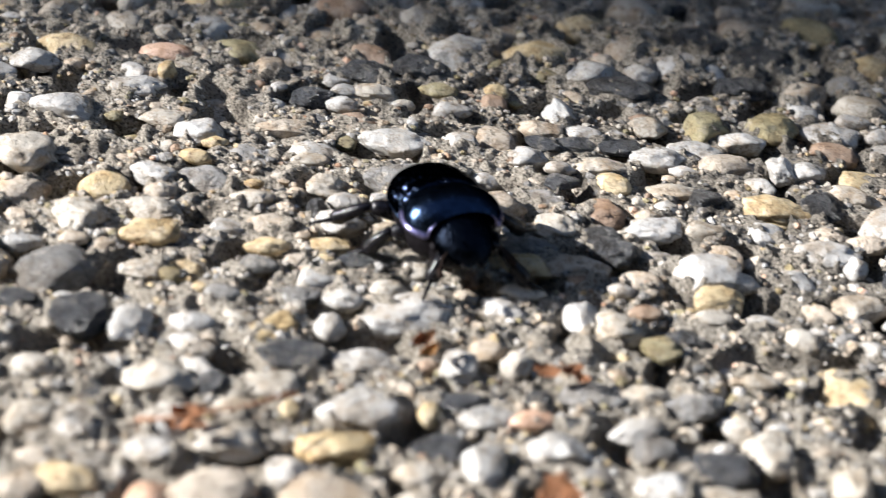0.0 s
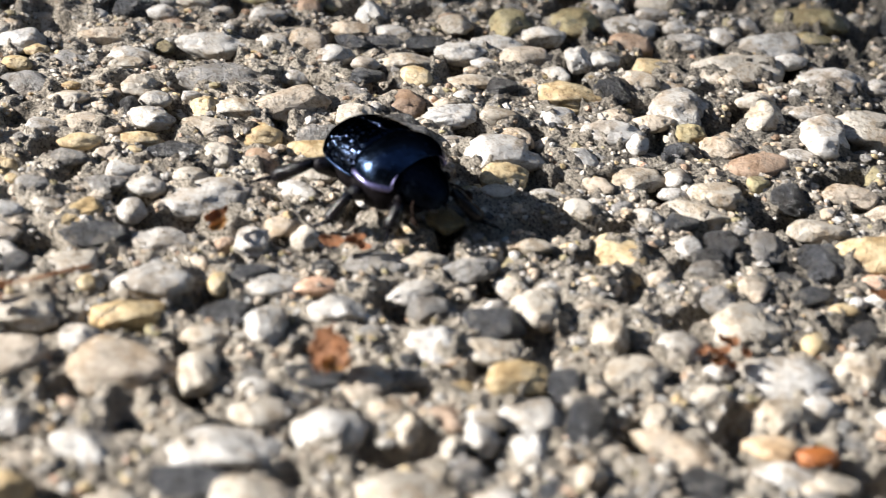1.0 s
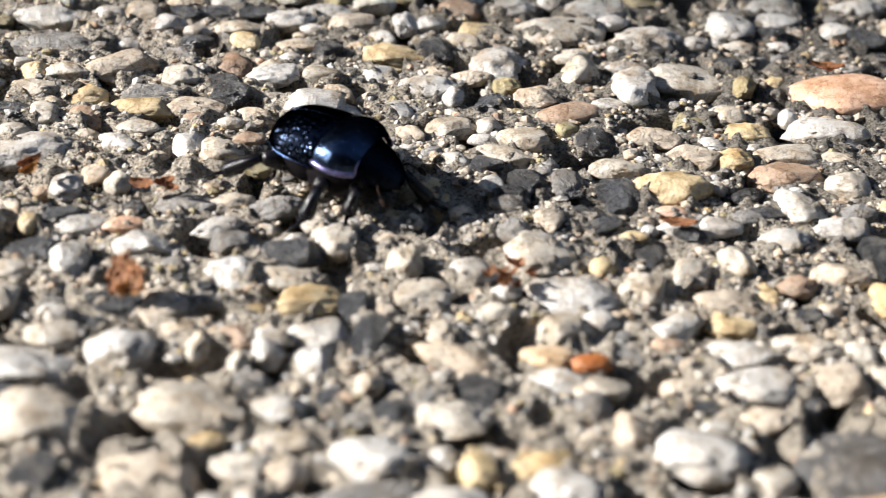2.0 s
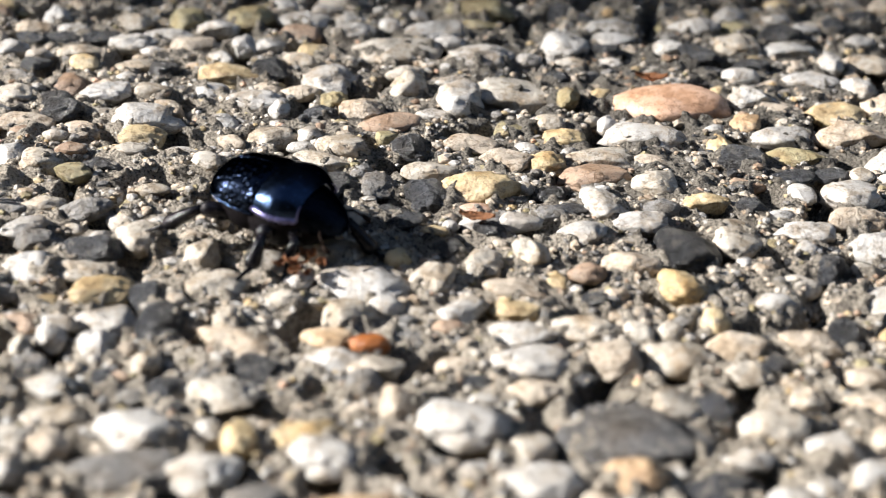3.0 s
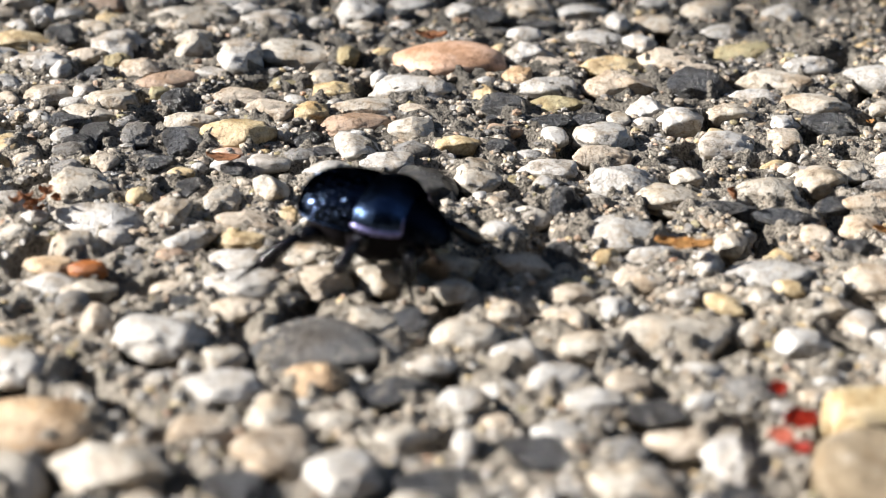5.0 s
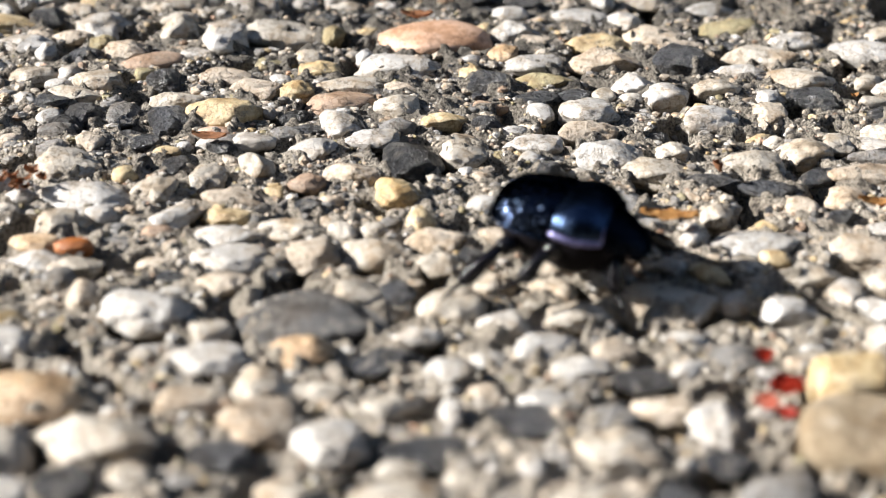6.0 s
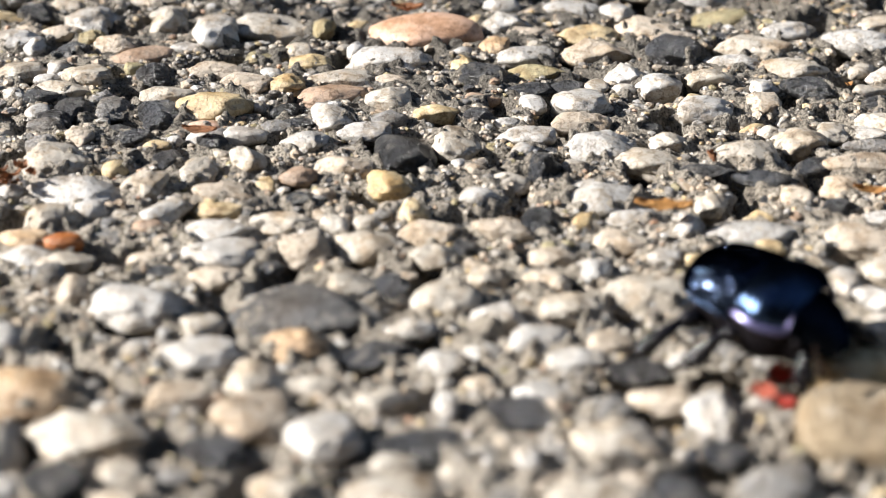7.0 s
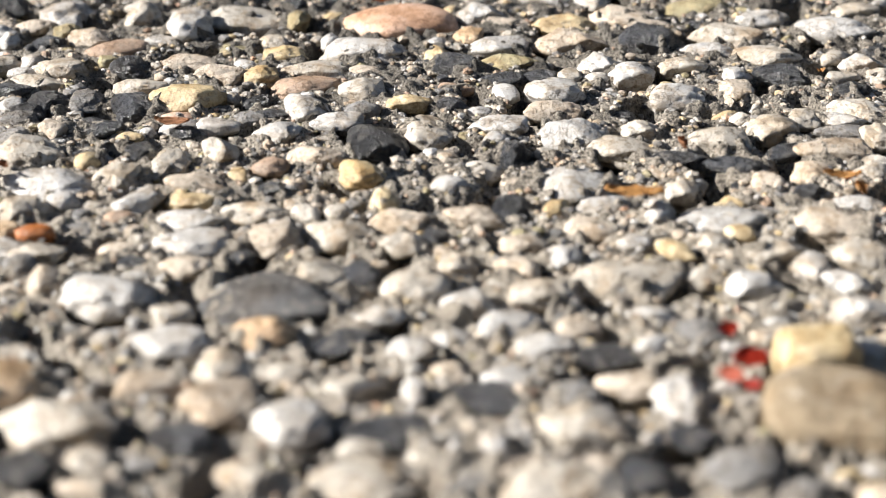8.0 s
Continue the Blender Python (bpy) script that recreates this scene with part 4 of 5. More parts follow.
chip("white", -0.12666, 0.20039, 0.00465, 0.00260, -32, 0.00058, 0)
pebble("yellow", -0.11997, 0.20807, 0.00726, 0.00405, 50, 0.00079, 16)
pebble("slate", -0.11691, 0.20345, 0.00868, 0.00484, -5, 0.00151, 17)
chip("pale_grey", -0.11356, 0.20954, 0.00379, 0.00487, -0, 0.00109, 2)
pebble("cream", -0.12998, 0.19714, 0.00844, 0.00507, -5, 0.00155, 25)
chip("slate", -0.12452, 0.19759, 0.00361, 0.00355, 5, 0.00099, 3)
pebble("cream", -0.11910, 0.19829, 0.00711, 0.00396, 12, 0.00077, 16)
chip("yellow", -0.11603, 0.19429, 0.00220, 0.00282, -1, 0.00107, 14)
pebble("cream", -0.12134, 0.18867, 0.00746, 0.00567, 1, 0.00167, 6)
pebble("yellow", -0.11057, 0.18944, 0.00857, 0.00480, 12, 0.00145, 4)
pebble("white", -0.11467, 0.18470, 0.00511, 0.00499, 5, 0.00131, 6)
pebble("tan", -0.12186, 0.18006, 0.00933, 0.00652, 9, 0.00187, 17)
pebble("orange", -0.12736, 0.17823, 0.00508, 0.00583, -1, 0.00130, 31)
pebble("white", -0.12842, 0.18558, 0.00606, 0.00403, 9, 0.00125, 20)
pebble("white", -0.11922, 0.17048, 0.00515, 0.00410, 7, 0.00123, 8)
chip("cream", -0.12588, 0.17052, 0.00319, 0.00389, 1, 0.00090, 22)
pebble("slate", -0.08046, 0.27307, 0.01031, 0.00575, -5, 0.00177, 7)
pebble("pale_grey", -0.08428, 0.27685, 0.00858, 0.00479, 12, 0.00167, 25)
chip("yellow", -0.09773, 0.26842, 0.00381, 0.00400, -6, 0.00103, 14)
chip("brown", -0.09788, 0.26499, 0.00377, 0.00307, 2, 0.00102, 20)
pebble("slate", -0.08678, 0.25667, 0.00716, 0.00400, 4, 0.00084, 9)
pebble("slate", -0.06270, 0.27764, 0.00861, 0.00480, 4, 0.00169, 6)
pebble("white", -0.15371, 0.25105, 0.00830, 0.00606, 1, 0.00201, 9)
pebble("white", -0.16043, 0.26257, 0.00694, 0.00459, 2, 0.00164, 25)
pebble("cream", -0.14546, 0.22600, 0.00678, 0.00686, 8, 0.00168, 0)
pebble("cream", -0.15546, 0.23813, 0.00869, 0.00695, -3, 0.00210, 26)
pebble("slate", -0.14066, 0.20604, 0.00762, 0.00676, -0, 0.00187, 26)
pebble("white", -0.13512, 0.20638, 0.00486, 0.00623, 7, 0.00130, 10)
pebble("cream", -0.14104, 0.18854, 0.00578, 0.00516, 4, 0.00146, 10)
pebble("white", -0.13646, 0.18864, 0.00577, 0.00559, -26, 0.00146, 18)
chip("cream", -0.14318, 0.19679, 0.00535, 0.00359, -6, 0.00115, 18)
chip("slate", -0.14808, 0.20834, 0.00423, 0.00290, -6, 0.00099, 25)
pebble("tan", -0.13978, 0.17849, 0.00489, 0.00492, 1, 0.00127, 7)
pebble("yellow", -0.13548, 0.18000, 0.00739, 0.00479, -4, 0.00141, 6)
pebble("rust", -0.03740, 0.17372, 0.00462, 0.00281, 4, 0.00130, 29)
pebble("apricot", -0.04183, 0.17444, 0.00660, 0.00361, -4, 0.00100, 26)
pebble("slate", -0.04500, 0.20800, 0.00521, 0.00525, -20, 0.00120, 12)
pebble("grey", -0.03800, 0.21200, 0.00451, 0.00636, 10, 0.00120, 10)
pebble("slate", -0.03400, 0.20200, 0.00540, 0.00302, 5, 0.00120, 17)
pebble("grey", -0.04500, 0.20000, 0.00433, 0.00486, 2, 0.00120, 22)
pebble("slate", -0.03100, 0.20800, 0.00515, 0.00472, -15, 0.00120, 21)
pebble("tan", -0.04100, 0.20300, 0.00436, 0.00422, -5, 0.00120, 11)
pebble("slate", -0.02400, 0.20100, 0.00428, 0.00258, -10, 0.00120, 22)
pebble("slate", 0.05000, 0.19400, 0.00490, 0.00347, 15, 0.00120, 23)
pebble("pale_grey", -0.11074, 0.16776, 0.00820, 0.00745, 0, 0.00140, 3)
pebble("slate", -0.06052, 0.17740, 0.00529, 0.00744, 0, 0.00140, 10)


def free(x, y, r):
    """Whether a disc lies clear of the pebbles so far."""
    for px, py, a, b, turn, _ in taken:
        dx, dy = x - px, y - py
        if abs(dx) > 0.02 or abs(dy) > 0.02:
            continue
        u, v = dx * math.cos(turn) + dy * math.sin(turn), dy * math.cos(turn) - dx * math.sin(turn)
        if (u / (a + r)) ** 2 + (v / (b + r)) ** 2 < 1:
            return False
    return True


def joined(name, label, rows, level, mats, parent, smooth=True):
    """Many small pebbles in one mesh: rows of x, y, z, size a, b, c, turn, shape, material."""
    shapes = []
    for seed in range(8):
        bm = lump(100 + seed, seed % 2, level)
        shapes.append(([v.co.copy() for v in bm.verts], [[v.index for v in f.verts] for f in bm.faces]))
        bm.free()
    shapes = [(np.array(vs), np.array(fs)) for vs, fs in shapes]
    all_verts, all_faces, slots, base = [], [], [], 0
    for x, y, z, a, b, c, turn, shape, slot in rows:
        vs, fs = shapes[shape % 8]
        co, si = math.cos(radians(turn)), math.sin(radians(turn))
        p = vs * (a, b, c)
        all_verts.append(np.stack([p[:, 0] * co - p[:, 1] * si + x, p[:, 0] * si + p[:, 1] * co + y, p[:, 2] + z], 1))
        all_faces.append(fs + base)
        base += len(vs)
        slots += [slot] * len(fs)
    verts, faces = np.concatenate(all_verts).tolist(), np.concatenate(all_faces).tolist()
    me = bpy.data.meshes.new(name)
    me.from_pydata(verts, [], faces)
    for mat in mats:
        me.materials.append(mat)
    me.polygons.foreach_set("material_index", slots)
    me.polygons.foreach_set("use_smooth", [smooth] * len(faces))
    ob = new(name, me)
    ob.parent = parent
    return tagged(ob, label, kind="stuff")


def fill():
    """Pebbles between and beyond those set one by one, large to small, then sand."""
    rng = random.Random(7)
    weights = (4, 20, 7, 27, 0, 2, 14, 14, 9, 5)
    rows = list(chips)
    for size, tries, gap in ((0.0042, 1700, 1.0), (0.0032, 2800, 1.0), (0.0024, 4200, 0.95), (0.0016, 5600, 0.9), (0.0010, 6000, 0.9)):
        for _ in range(tries):
            x, y = rng.uniform(X0, X1), rng.uniform(Y0, Y1)
            r = size * rng.uniform(0.8, 1.25)
            if not free(x, y, r * gap):
                continue
            a, b = r * rng.uniform(1.0, 1.45), r * rng.uniform(0.75, 1.0)
            turn = rng.uniform(-40, 40)
            up = r * rng.uniform(0.20, 0.50)
            half = max(up, r * 0.6)
            rows.append((x, y, up - half + rise(x, y), a, b, half, turn, rng.randrange(8), rng.choices(range(10), weights if size > 0.0012 else (2, 14, 6, 32, 0, 4, 12, 18, 8, 6))[0]))
            taken.append((x, y, a, b, radians(turn), up))
    joined("small_pebbles", "small mixed pebbles filling the cement", rows, 3, [STONE[k] for k in KINDS], pavement)
    rows = []
    for _ in range(52000):
        x, y = rng.uniform(X0, X1), rng.uniform(Y0, Y1)
        r = rng.uniform(0.00018, 0.00045) * (1.0 if rng.random() < 0.88 else 1.7)
        rows.append((x, y, rise(x, y) + r * 0.15, r * rng.uniform(1, 1.4), r, r * 0.8, rng.uniform(0, 180), rng.randrange(8), rng.choices(range(10), (4, 16, 5, 30, 1, 4, 14, 18, 8, 4))[0]))
    joined("sand", "coarse sand grains showing in the cement", rows, 1, [STONE[k] for k in KINDS], pavement, False)


# ---- the beetle ----
def smooth_rows(rows, steps):
    """Rows of numbers drawn out into a smooth run."""
    rows = np.array(rows, float)
    out = []
    for k in range(len(rows) - 1):
        p0, p1, p2, p3 = rows[max(k - 1, 0)], rows[k], rows[k + 1], rows[min(k + 2, len(rows) - 1)]
        for j in range(steps):
            t = j / steps
            out.append(0.5 * (2 * p1 + (p2 - p0) * t + (2 * p0 - 5 * p1 + 4 * p2 - p3) * t * t + (3 * p1 - p0 - 3 * p2 + p3) * t ** 3))
    return out + [rows[-1]]


def shell(rows, base, half, grooves, sweep=97):
    """A hard shell along x: rows of place, half width and height over the base, in body lengths; half takes one side; grooves run lengthwise."""
    bm = bmesh.new()
    segs = 64
    low, high = (-1.0, 1.0) if not half else ((0.006, 1.0) if half > 0 else (-1.0, -0.006))
    grid = []
    for x, wide, tall in smooth_rows(rows, 6):
        row = []
        for j in range(segs + 1):
            w = low + (high - low) * j / segs
            a = w * radians(sweep)
            cut = 1.0
            if grooves and 0.03 < abs(w) < 0.93:
                cut -= 0.007 * max(0.0, math.cos(abs(w) * grooves * 2 * math.pi)) ** 3
            row.append(bm.verts.new((x * U, math.sin(a) * wide * cut * U, (base + math.cos(a) * tall * cut) * U)))
        grid.append(row)
    for a, b in zip(grid, grid[1:]):
        for j in range(segs):
            bm.faces.new((a[j], b[j], b[j + 1], a[j + 1]))
    bmesh.ops.recalc_face_normals(bm, faces=bm.faces)
    bmesh.ops.solidify(bm, geom=bm.faces[:], thickness=0.00008)
    return bm


def moved(bm, m):
    bmesh.ops.transform(bm, matrix=m, verts=bm.verts)
    return bm


def merged(*bms):
    out = bmesh.new()
    for bm in bms:
        me = bpy.data.meshes.new("piece")
        bm.to_mesh(me)
        bm.free()
        out.from_mesh(me)
        bpy.data.meshes.remove(me)
    return out


def ball(x, y, z, a, b, c, level=3):
    bm = bmesh.new()
    bmesh.ops.create_icosphere(bm, subdivisions=level, radius=1.0)
    return moved(bm, pose(x, y, z) @ Matrix.Diagonal((a, b, c, 1)))


def tube(points, radii, sides=10):
    """A tapering limb through the points."""
    bm = bmesh.new()
    rings = []
    for k, (p, r) in enumerate(zip(points, radii)):
        p = Vector(p)
        d = (Vector(points[min(k + 1, len(points) - 1)]) - Vector(points[max(k - 1, 0)])).normalized()
        u = d.cross(Vector((0.3, 0.2, 1))).normalized()
        v = d.cross(u)
        rings.append([bm.verts.new(p + r * (math.cos(a) * u + math.sin(a) * v)) for a in (2 * math.pi * j / sides for j in range(sides))])
    for a, b in zip(rings, rings[1:]):
        for j in range(sides):
            bm.faces.new((a[j], a[(j + 1) % sides], b[(j + 1) % sides], b[j]))
    bm.faces.new(rings[0][::-1])
    bm.faces.new(rings[-1])
    bmesh.ops.recalc_face_normals(bm, faces=bm.faces)
    return bm


def fused(bm, thorns):
    """Thorns grown onto a limb: each is tied to the limb's nearest corner."""
    body = list(bm.verts)
    for pts, radii in thorns:
        n = len(bm.verts)
        thorn = tube(pts, radii, 4)
        me = bpy.data.meshes.new("thorn")
        thorn.to_mesh(me)
        thorn.free()
        bm.from_mesh(me)
        bpy.data.meshes.remove(me)
        bm.verts.ensure_lookup_table()
        v = bm.verts[n]
        foot = min(body, key=lambda o: (o.co - v.co).length)
        bm.faces.new((v, bm.verts[n + 1], foot))
    return bm


U, BASE, EDGE = 0.0174, 0.330, 0.366  # body length of the beetle, heights of the edges of its wing cases and shield in body lengths


def build_beetle():
    b = tagged(new("dung_beetle"), "shiny blue-black dung beetle walking over the pebbles", "beetle")
    # wing cases: two grooved half shells that close along the back
    back = ((-0.470, 0.03, 0.019), (-0.462, 0.12, 0.071), (-0.438, 0.190, 0.113), (-0.39, 0.245, 0.155), (-0.32, 0.282, 0.187), (-0.23, 0.305, 0.208), (-0.13, 0.316, 0.219), (-0.04, 0.318, 0.220), (-0.012, 0.302, 0.205))
    for side in (1, -1):
        part("elytron", shell(back, BASE, side, 7), CASE, b, "glossy blue-black grooved wing case")
    front = ((-0.028, 0.278, 0.140), (-0.018, 0.300, 0.162), (0.015, 0.312, 0.174), (0.070, 0.326, 0.186), (0.130, 0.334, 0.191), (0.190, 0.322, 0.183), (0.240, 0.292, 0.162), (0.275, 0.262, 0.141), (0.292, 0.246, 0.130))
    pron = part("pronotum", shell(front, EDGE, 0, 0), SHELL, b, "smooth domed blue-black neck shield")
    for side in (1, -1):
        rim = [(x * U, side * (w * math.sin(radians(95)) + 0.003) * U, (EDGE + h * math.cos(radians(95))) * U) for x, w, h in front]
        # the rim is thickened to the breadth of the highlight along it
        part("shield_rim", tube(rim, [0.012 * U] + [0.023 * U] * (len(rim) - 2) + [0.012 * U], 10), RIM, pron, "violet shining raised edge")
        rim = [(x * U, side * (w * math.sin(radians(95)) + 0.001) * U, (BASE + h * math.cos(radians(95))) * U) for x, w, h in back]
        part("case_rim", tube(rim, [0.008 * U] * len(rim), 8), SHELL, b, "dark shining edge of a wing case")
        collar = [(0.291 * U, side * 0.248 * math.sin(a) * U, (EDGE + 0.132 * math.cos(a)) * U) for a in (radians(52 + 6 * k) for k in range(8))]
        part("shield_collar", tube(collar, [(0.002 + 0.0014 * k) * U for k in range(8)], 8), RIM, pron, "violet shining front edge")
    # head: broad plate with a raised brow, eyes, jaws and clubbed feelers
    plate = ((0.235, 0.218, 0.150), (0.290, 0.214, 0.146), (0.350, 0.200, 0.136), (0.405, 0.178, 0.120), (0.460, 0.146, 0.098), (0.505, 0.106, 0.070), (0.532, 0.058, 0.036), (0.540, 0.01, 0.006))
    head = part("head", shell(plate, BASE - 0.005, 0, 0, 150), HEAD, b, "flat shovel-shaped black head")
    part("brow", ball(0.405 * U, 0, (BASE + 0.094) * U, 0.035 * U, 0.06 * U, 0.014 * U), HEAD, head)
    for side in (1, -1):
        part("eye", ball(0.345 * U, side * 0.228 * U, (BASE - 0.015) * U, 0.035 * U, 0.024 * U, 0.028 * U, 2), BELLY, head)
        part("mandible", tube([(0.475 * U, side * 0.08 * U, 0.315 * U), (0.520 * U, side * 0.075 * U, 0.295 * U), (0.550 * U, side * 0.03 * U, 0.290 * U)], [0.026 * U, 0.020 * U, 0.006 * U]), LEG, head)
        feeler = part("antenna", tube([(0.415 * U, side * 0.14 * U, 0.325 * U), (0.465 * U, side * 0.215 * U, 0.330 * U), (0.525 * U, side * 0.25 * U, 0.310 * U)], [0.010 * U, 0.009 * U, 0.009 * U], 6), CLUB, head, "rusty brown feeler")
        part("club", ball(0.550 * U, side * 0.262 * U, 0.308 * U, 0.040 * U, 0.022 * U, 0.020 * U, 2), CLUB, head, "rusty brown clubbed tip")
    # neck shield and head bow down towards the ground
    for ob in (pron, *pron.children, head, *head.children):
        for v in ob.data.vertices:
            u = max(0.0, v.co.x / U - 0.06)
            v.co.z -= 0.42 * u * u * U
            v.co.x -= 0.06 * u * u * U
    # underside: black belly, deepened and widened to fill the shade beneath it as well
    bm = merged(ball(-0.15 * U, 0, 0.315 * U, 0.30 * U, 0.300 * U, 0.265 * U), ball(0.07 * U, 0, 0.310 * U, 0.31 * U, 0.318 * U, 0.290 * U), ball(0.24 * U, 0, 0.270 * U, 0.200 * U, 0.225 * U, 0.225 * U))
    for v in bm.verts:
        v.co.z = min(v.co.z, (BASE + 0.01) * U)
        v.co.y *= 1 + 0.35 * max(0.0, 1 - v.co.z / (BASE * U)) ** 2
    under = part("underside", bm, BELLY, b, "dull black hairy belly")
    rng = random.Random(3)
    tufts = []
    for _ in range(110):
        x, a = rng.uniform(-0.42, 0.38), rng.choice((-1, 1)) * rng.uniform(0.14, 0.24)
        tufts.append(tube([(x * U, a * U, 0.14 * U), ((x + rng.uniform(-.02, .03)) * U, a * 1.12 * U, rng.uniform(0.05, 0.10) * U)], [0.0022 * U, 0.0008 * U], 3))
    tagged(part("fringe", merged(*tufts), HAIR, under, "short dark fringe of hair"), kind="stuff")
    # legs: hip, thigh, spiny shin, clawed foot; built for the left side and mirrored
    legs = []
    for name, start, knee, end in (
        ("foreleg", (0.23, 0.11, 0.20), (0.15, 0.09, 0.02), (0.27, 0.20, -0.185)),
        ("middle_leg", (0.06, 0.17, 0.19), (-0.02, 0.22, 0.045), (-0.06, 0.33, -0.180)),
        ("hind_leg", (-0.22, 0.17, 0.19), (-0.13, 0.22, 0.04), (-0.32, 0.34, -0.175)),
    ):
        for side in (1, -1):
            hip, ankle = start, end

            def at(p):
                return Vector((p[0] * U, side * p[1] * U, p[2] * U))

            if name == "foreleg":
                hip = (hip[0] + side * 0.05, hip[1], hip[2])
                ankle = (ankle[0] + side * 0.08, ankle[1], ankle[2])
            if name == "hind_leg" and side > 0:
                ankle = (ankle[0] + 0.14, ankle[1] * 0.5, ankle[2])
            k, a = at(knee), at((ankle[0], knee[1] + ankle[1] * 0.45, knee[2] + ankle[2]))
            thigh = tube([(0, 0, 0), k * 0.35, k * 0.8, k], [0.046 * U, 0.068 * U, 0.060 * U, 0.038 * U])
            leg = part(name, thigh, LEG, b, "black spiny digging leg")
            leg.matrix_basis = pose(*(at(hip)))
            reach = a - k
            thorns = []
            out = Vector((0.4, side * 0.9, 0.1)).normalized()
            for j in range(5):
                p = k + reach * (0.30 + 0.15 * j)
                thorns.append(([p, p + out * 0.062 * U + reach * 0.08], [0.015 * U, 0.002 * U]))
            for j in range(34):
                p = k + reach * rng.uniform(0.2, 1.0)
                d = Vector((rng.uniform(-1, 1), side * rng.uniform(-0.3, 1), rng.uniform(-0.6, 0.3))).normalized()
                thorns.append(([p, p + d * 0.085 * U + reach * 0.10], [0.006 * U, 0.001 * U]))
            part("shin", fused(tube([k, k + reach * 0.3, k + reach * 0.85, a], [0.033 * U, 0.042 * U, 0.058 * U, 0.040 * U]), thorns), LEG, leg)
            dirn = Vector((0.35 if name == "foreleg" else -0.45, side * 0.5, -0.32)).normalized()
            foot = [tube([a, a + dirn * 0.05 * U, a + dirn * 0.11 * U, a + dirn * 0.15 * U], [0.018 * U, 0.015 * U, 0.013 * U, 0.009 * U], 6)]
            tip = a + dirn * 0.15 * U
            for c in (-1, 1):
                foot.append(tube([tip, tip + dirn * 0.025 * U + Vector((c * 0.015 * U, 0, -0.01 * U)), tip + dirn * 0.035 * U + Vector((c * 0.012 * U, 0, -0.03 * U))], [0.005 * U, 0.004 * U, 0.001 * U], 4))
            part("foot", merged(*foot), LEG, leg)
            legs.append((leg, at(hip), side, name))
    return b, legs


beetle, legs = build_beetle()
fill()
build_ground()


# ---- scraps lying on the pavement ----
def scrap(name, label, category, x, y, z, length, width, turn, curl, tilt, material, seed, ribs=15, torn=0.06):
    """A dry torn scrap of leaf: ragged, ribbed and curled."""
    rng = random.Random(seed)
    bm = bmesh.new()
    n, m = 14, 20
    shift = Vector((rng.uniform(-9, 9), rng.uniform(-9, 9), 0))
    grid = []
    for i in range(n + 1):
        s = i / n * 2 - 1
        wide = width / 2 * (1 - 0.75 * abs(s) ** 2.2) * (1 + 0.35 * noise.noise(shift + Vector((s * 3, 0, 0))))
        row = []
        for j in range(m + 1):
            w = j / m * 2 - 1
            up = curl * length * (s * s * 0.5 + w * w * 0.25) + 0.05 * length * noise.noise(shift + Vector((s * 2.5, w * 2.5, 3))) + 0.035 * length * math.cos(w * ribs + 2 * noise.noise(shift + Vector((s * 2, w, 1))))
            row.append(bm.verts.new((s * length / 2 + torn * length * noise.noise(shift + Vector((s, w * 4, 7))), w * wide, up)))
        grid.append(row)
    for a, b in zip(grid, grid[1:]):
        for j in range(m):
            bm.faces.new((a[j], b[j], b[j + 1], a[j + 1]))
    bmesh.ops.solidify(bm, geom=bm.faces[:], thickness=0.00018)
    bmesh.ops.recalc_face_normals(bm, faces=bm.faces)
    ob = new(name, mesh_of(name, bm, [material]))
    ob.matrix_basis = pose(x, y, z, tilt, 0, turn)
    return tagged(ob, label, category, category + " scraps on the pavement")


def twig(name, label, category, pts, thick, material):
    """A thin dry stalk through the points."""
    ob = new(name, mesh_of(name, tube([tuple(p) for p in smooth_rows(pts, 5)], [thick * (1.0 + 0.45 * math.sin(0.4 * k + 40 * pts[0][0])) for k in range(5 * (len(pts) - 1) + 1)], 7), [material]))
    return tagged(ob, label, category)


scrap("petal_scrap", "torn red petal lying between pebbles", "petal", 0.03700, 0.14340, 0.00190, 0.00310, 0.00230, 8, 0.08, 34, RED, 31, 5, 0.35)
scrap("petal_scrap", "torn faded red petal beside yellow pebble", "petal", 0.03470, 0.14040, 0.00190, 0.00240, 0.00180, -35, 0.10, 30, FADED, 32, 6, 0.35)
scrap("petal_scrap", "dark red torn end of petal", "petal", 0.03640, 0.13870, 0.00175, 0.00200, 0.00115, -40, 0.15, 22, RED, 33, 5, 0.35)
scrap("petal_scrap", "small red petal scrap on cement", "petal", 0.03575, 0.14885, 0.00200, 0.00190, 0.00150, 10, 0.15, 35, RED, 34, 5, 0.35)
standing = scrap("leaf_scrap", "rust-brown dry leaf scrap with ribs", "leaf", 0, 0, 0, 0.00440, 0.00460, 0, 0.16, 0, RUST, 24, 21, 0.30)
standing.matrix_basis = pose(-0.08800, 0.18180, 0.00310, 0, -50, 66)
scrap("leaf_scrap", "pale orange curled tip of dry leaf", "leaf", -0.08730, 0.18060, 0.00230, 0.00300, 0.00190, 12, 0.35, 35, STRAW, 25, 9, 0.2)
scrap("leaf_scrap", "rusty red flat leaf scrap", "leaf", -0.08960, 0.20340, 0.00200, 0.00290, 0.00190, -5, 0.20, 14, RUST, 5)
scrap("leaf_scrap", "dark rusty torn leaf scrap", "leaf", -0.08700, 0.20400, 0.00190, 0.00250, 0.00150, 24, 0.40, 20, RUST, 6)
scrap("leaf_scrap", "dark rusty torn leaf scrap", "leaf", -0.08580, 0.20290, 0.00180, 0.00190, 0.00140, -30, 0.50, 10, RUST, 16)
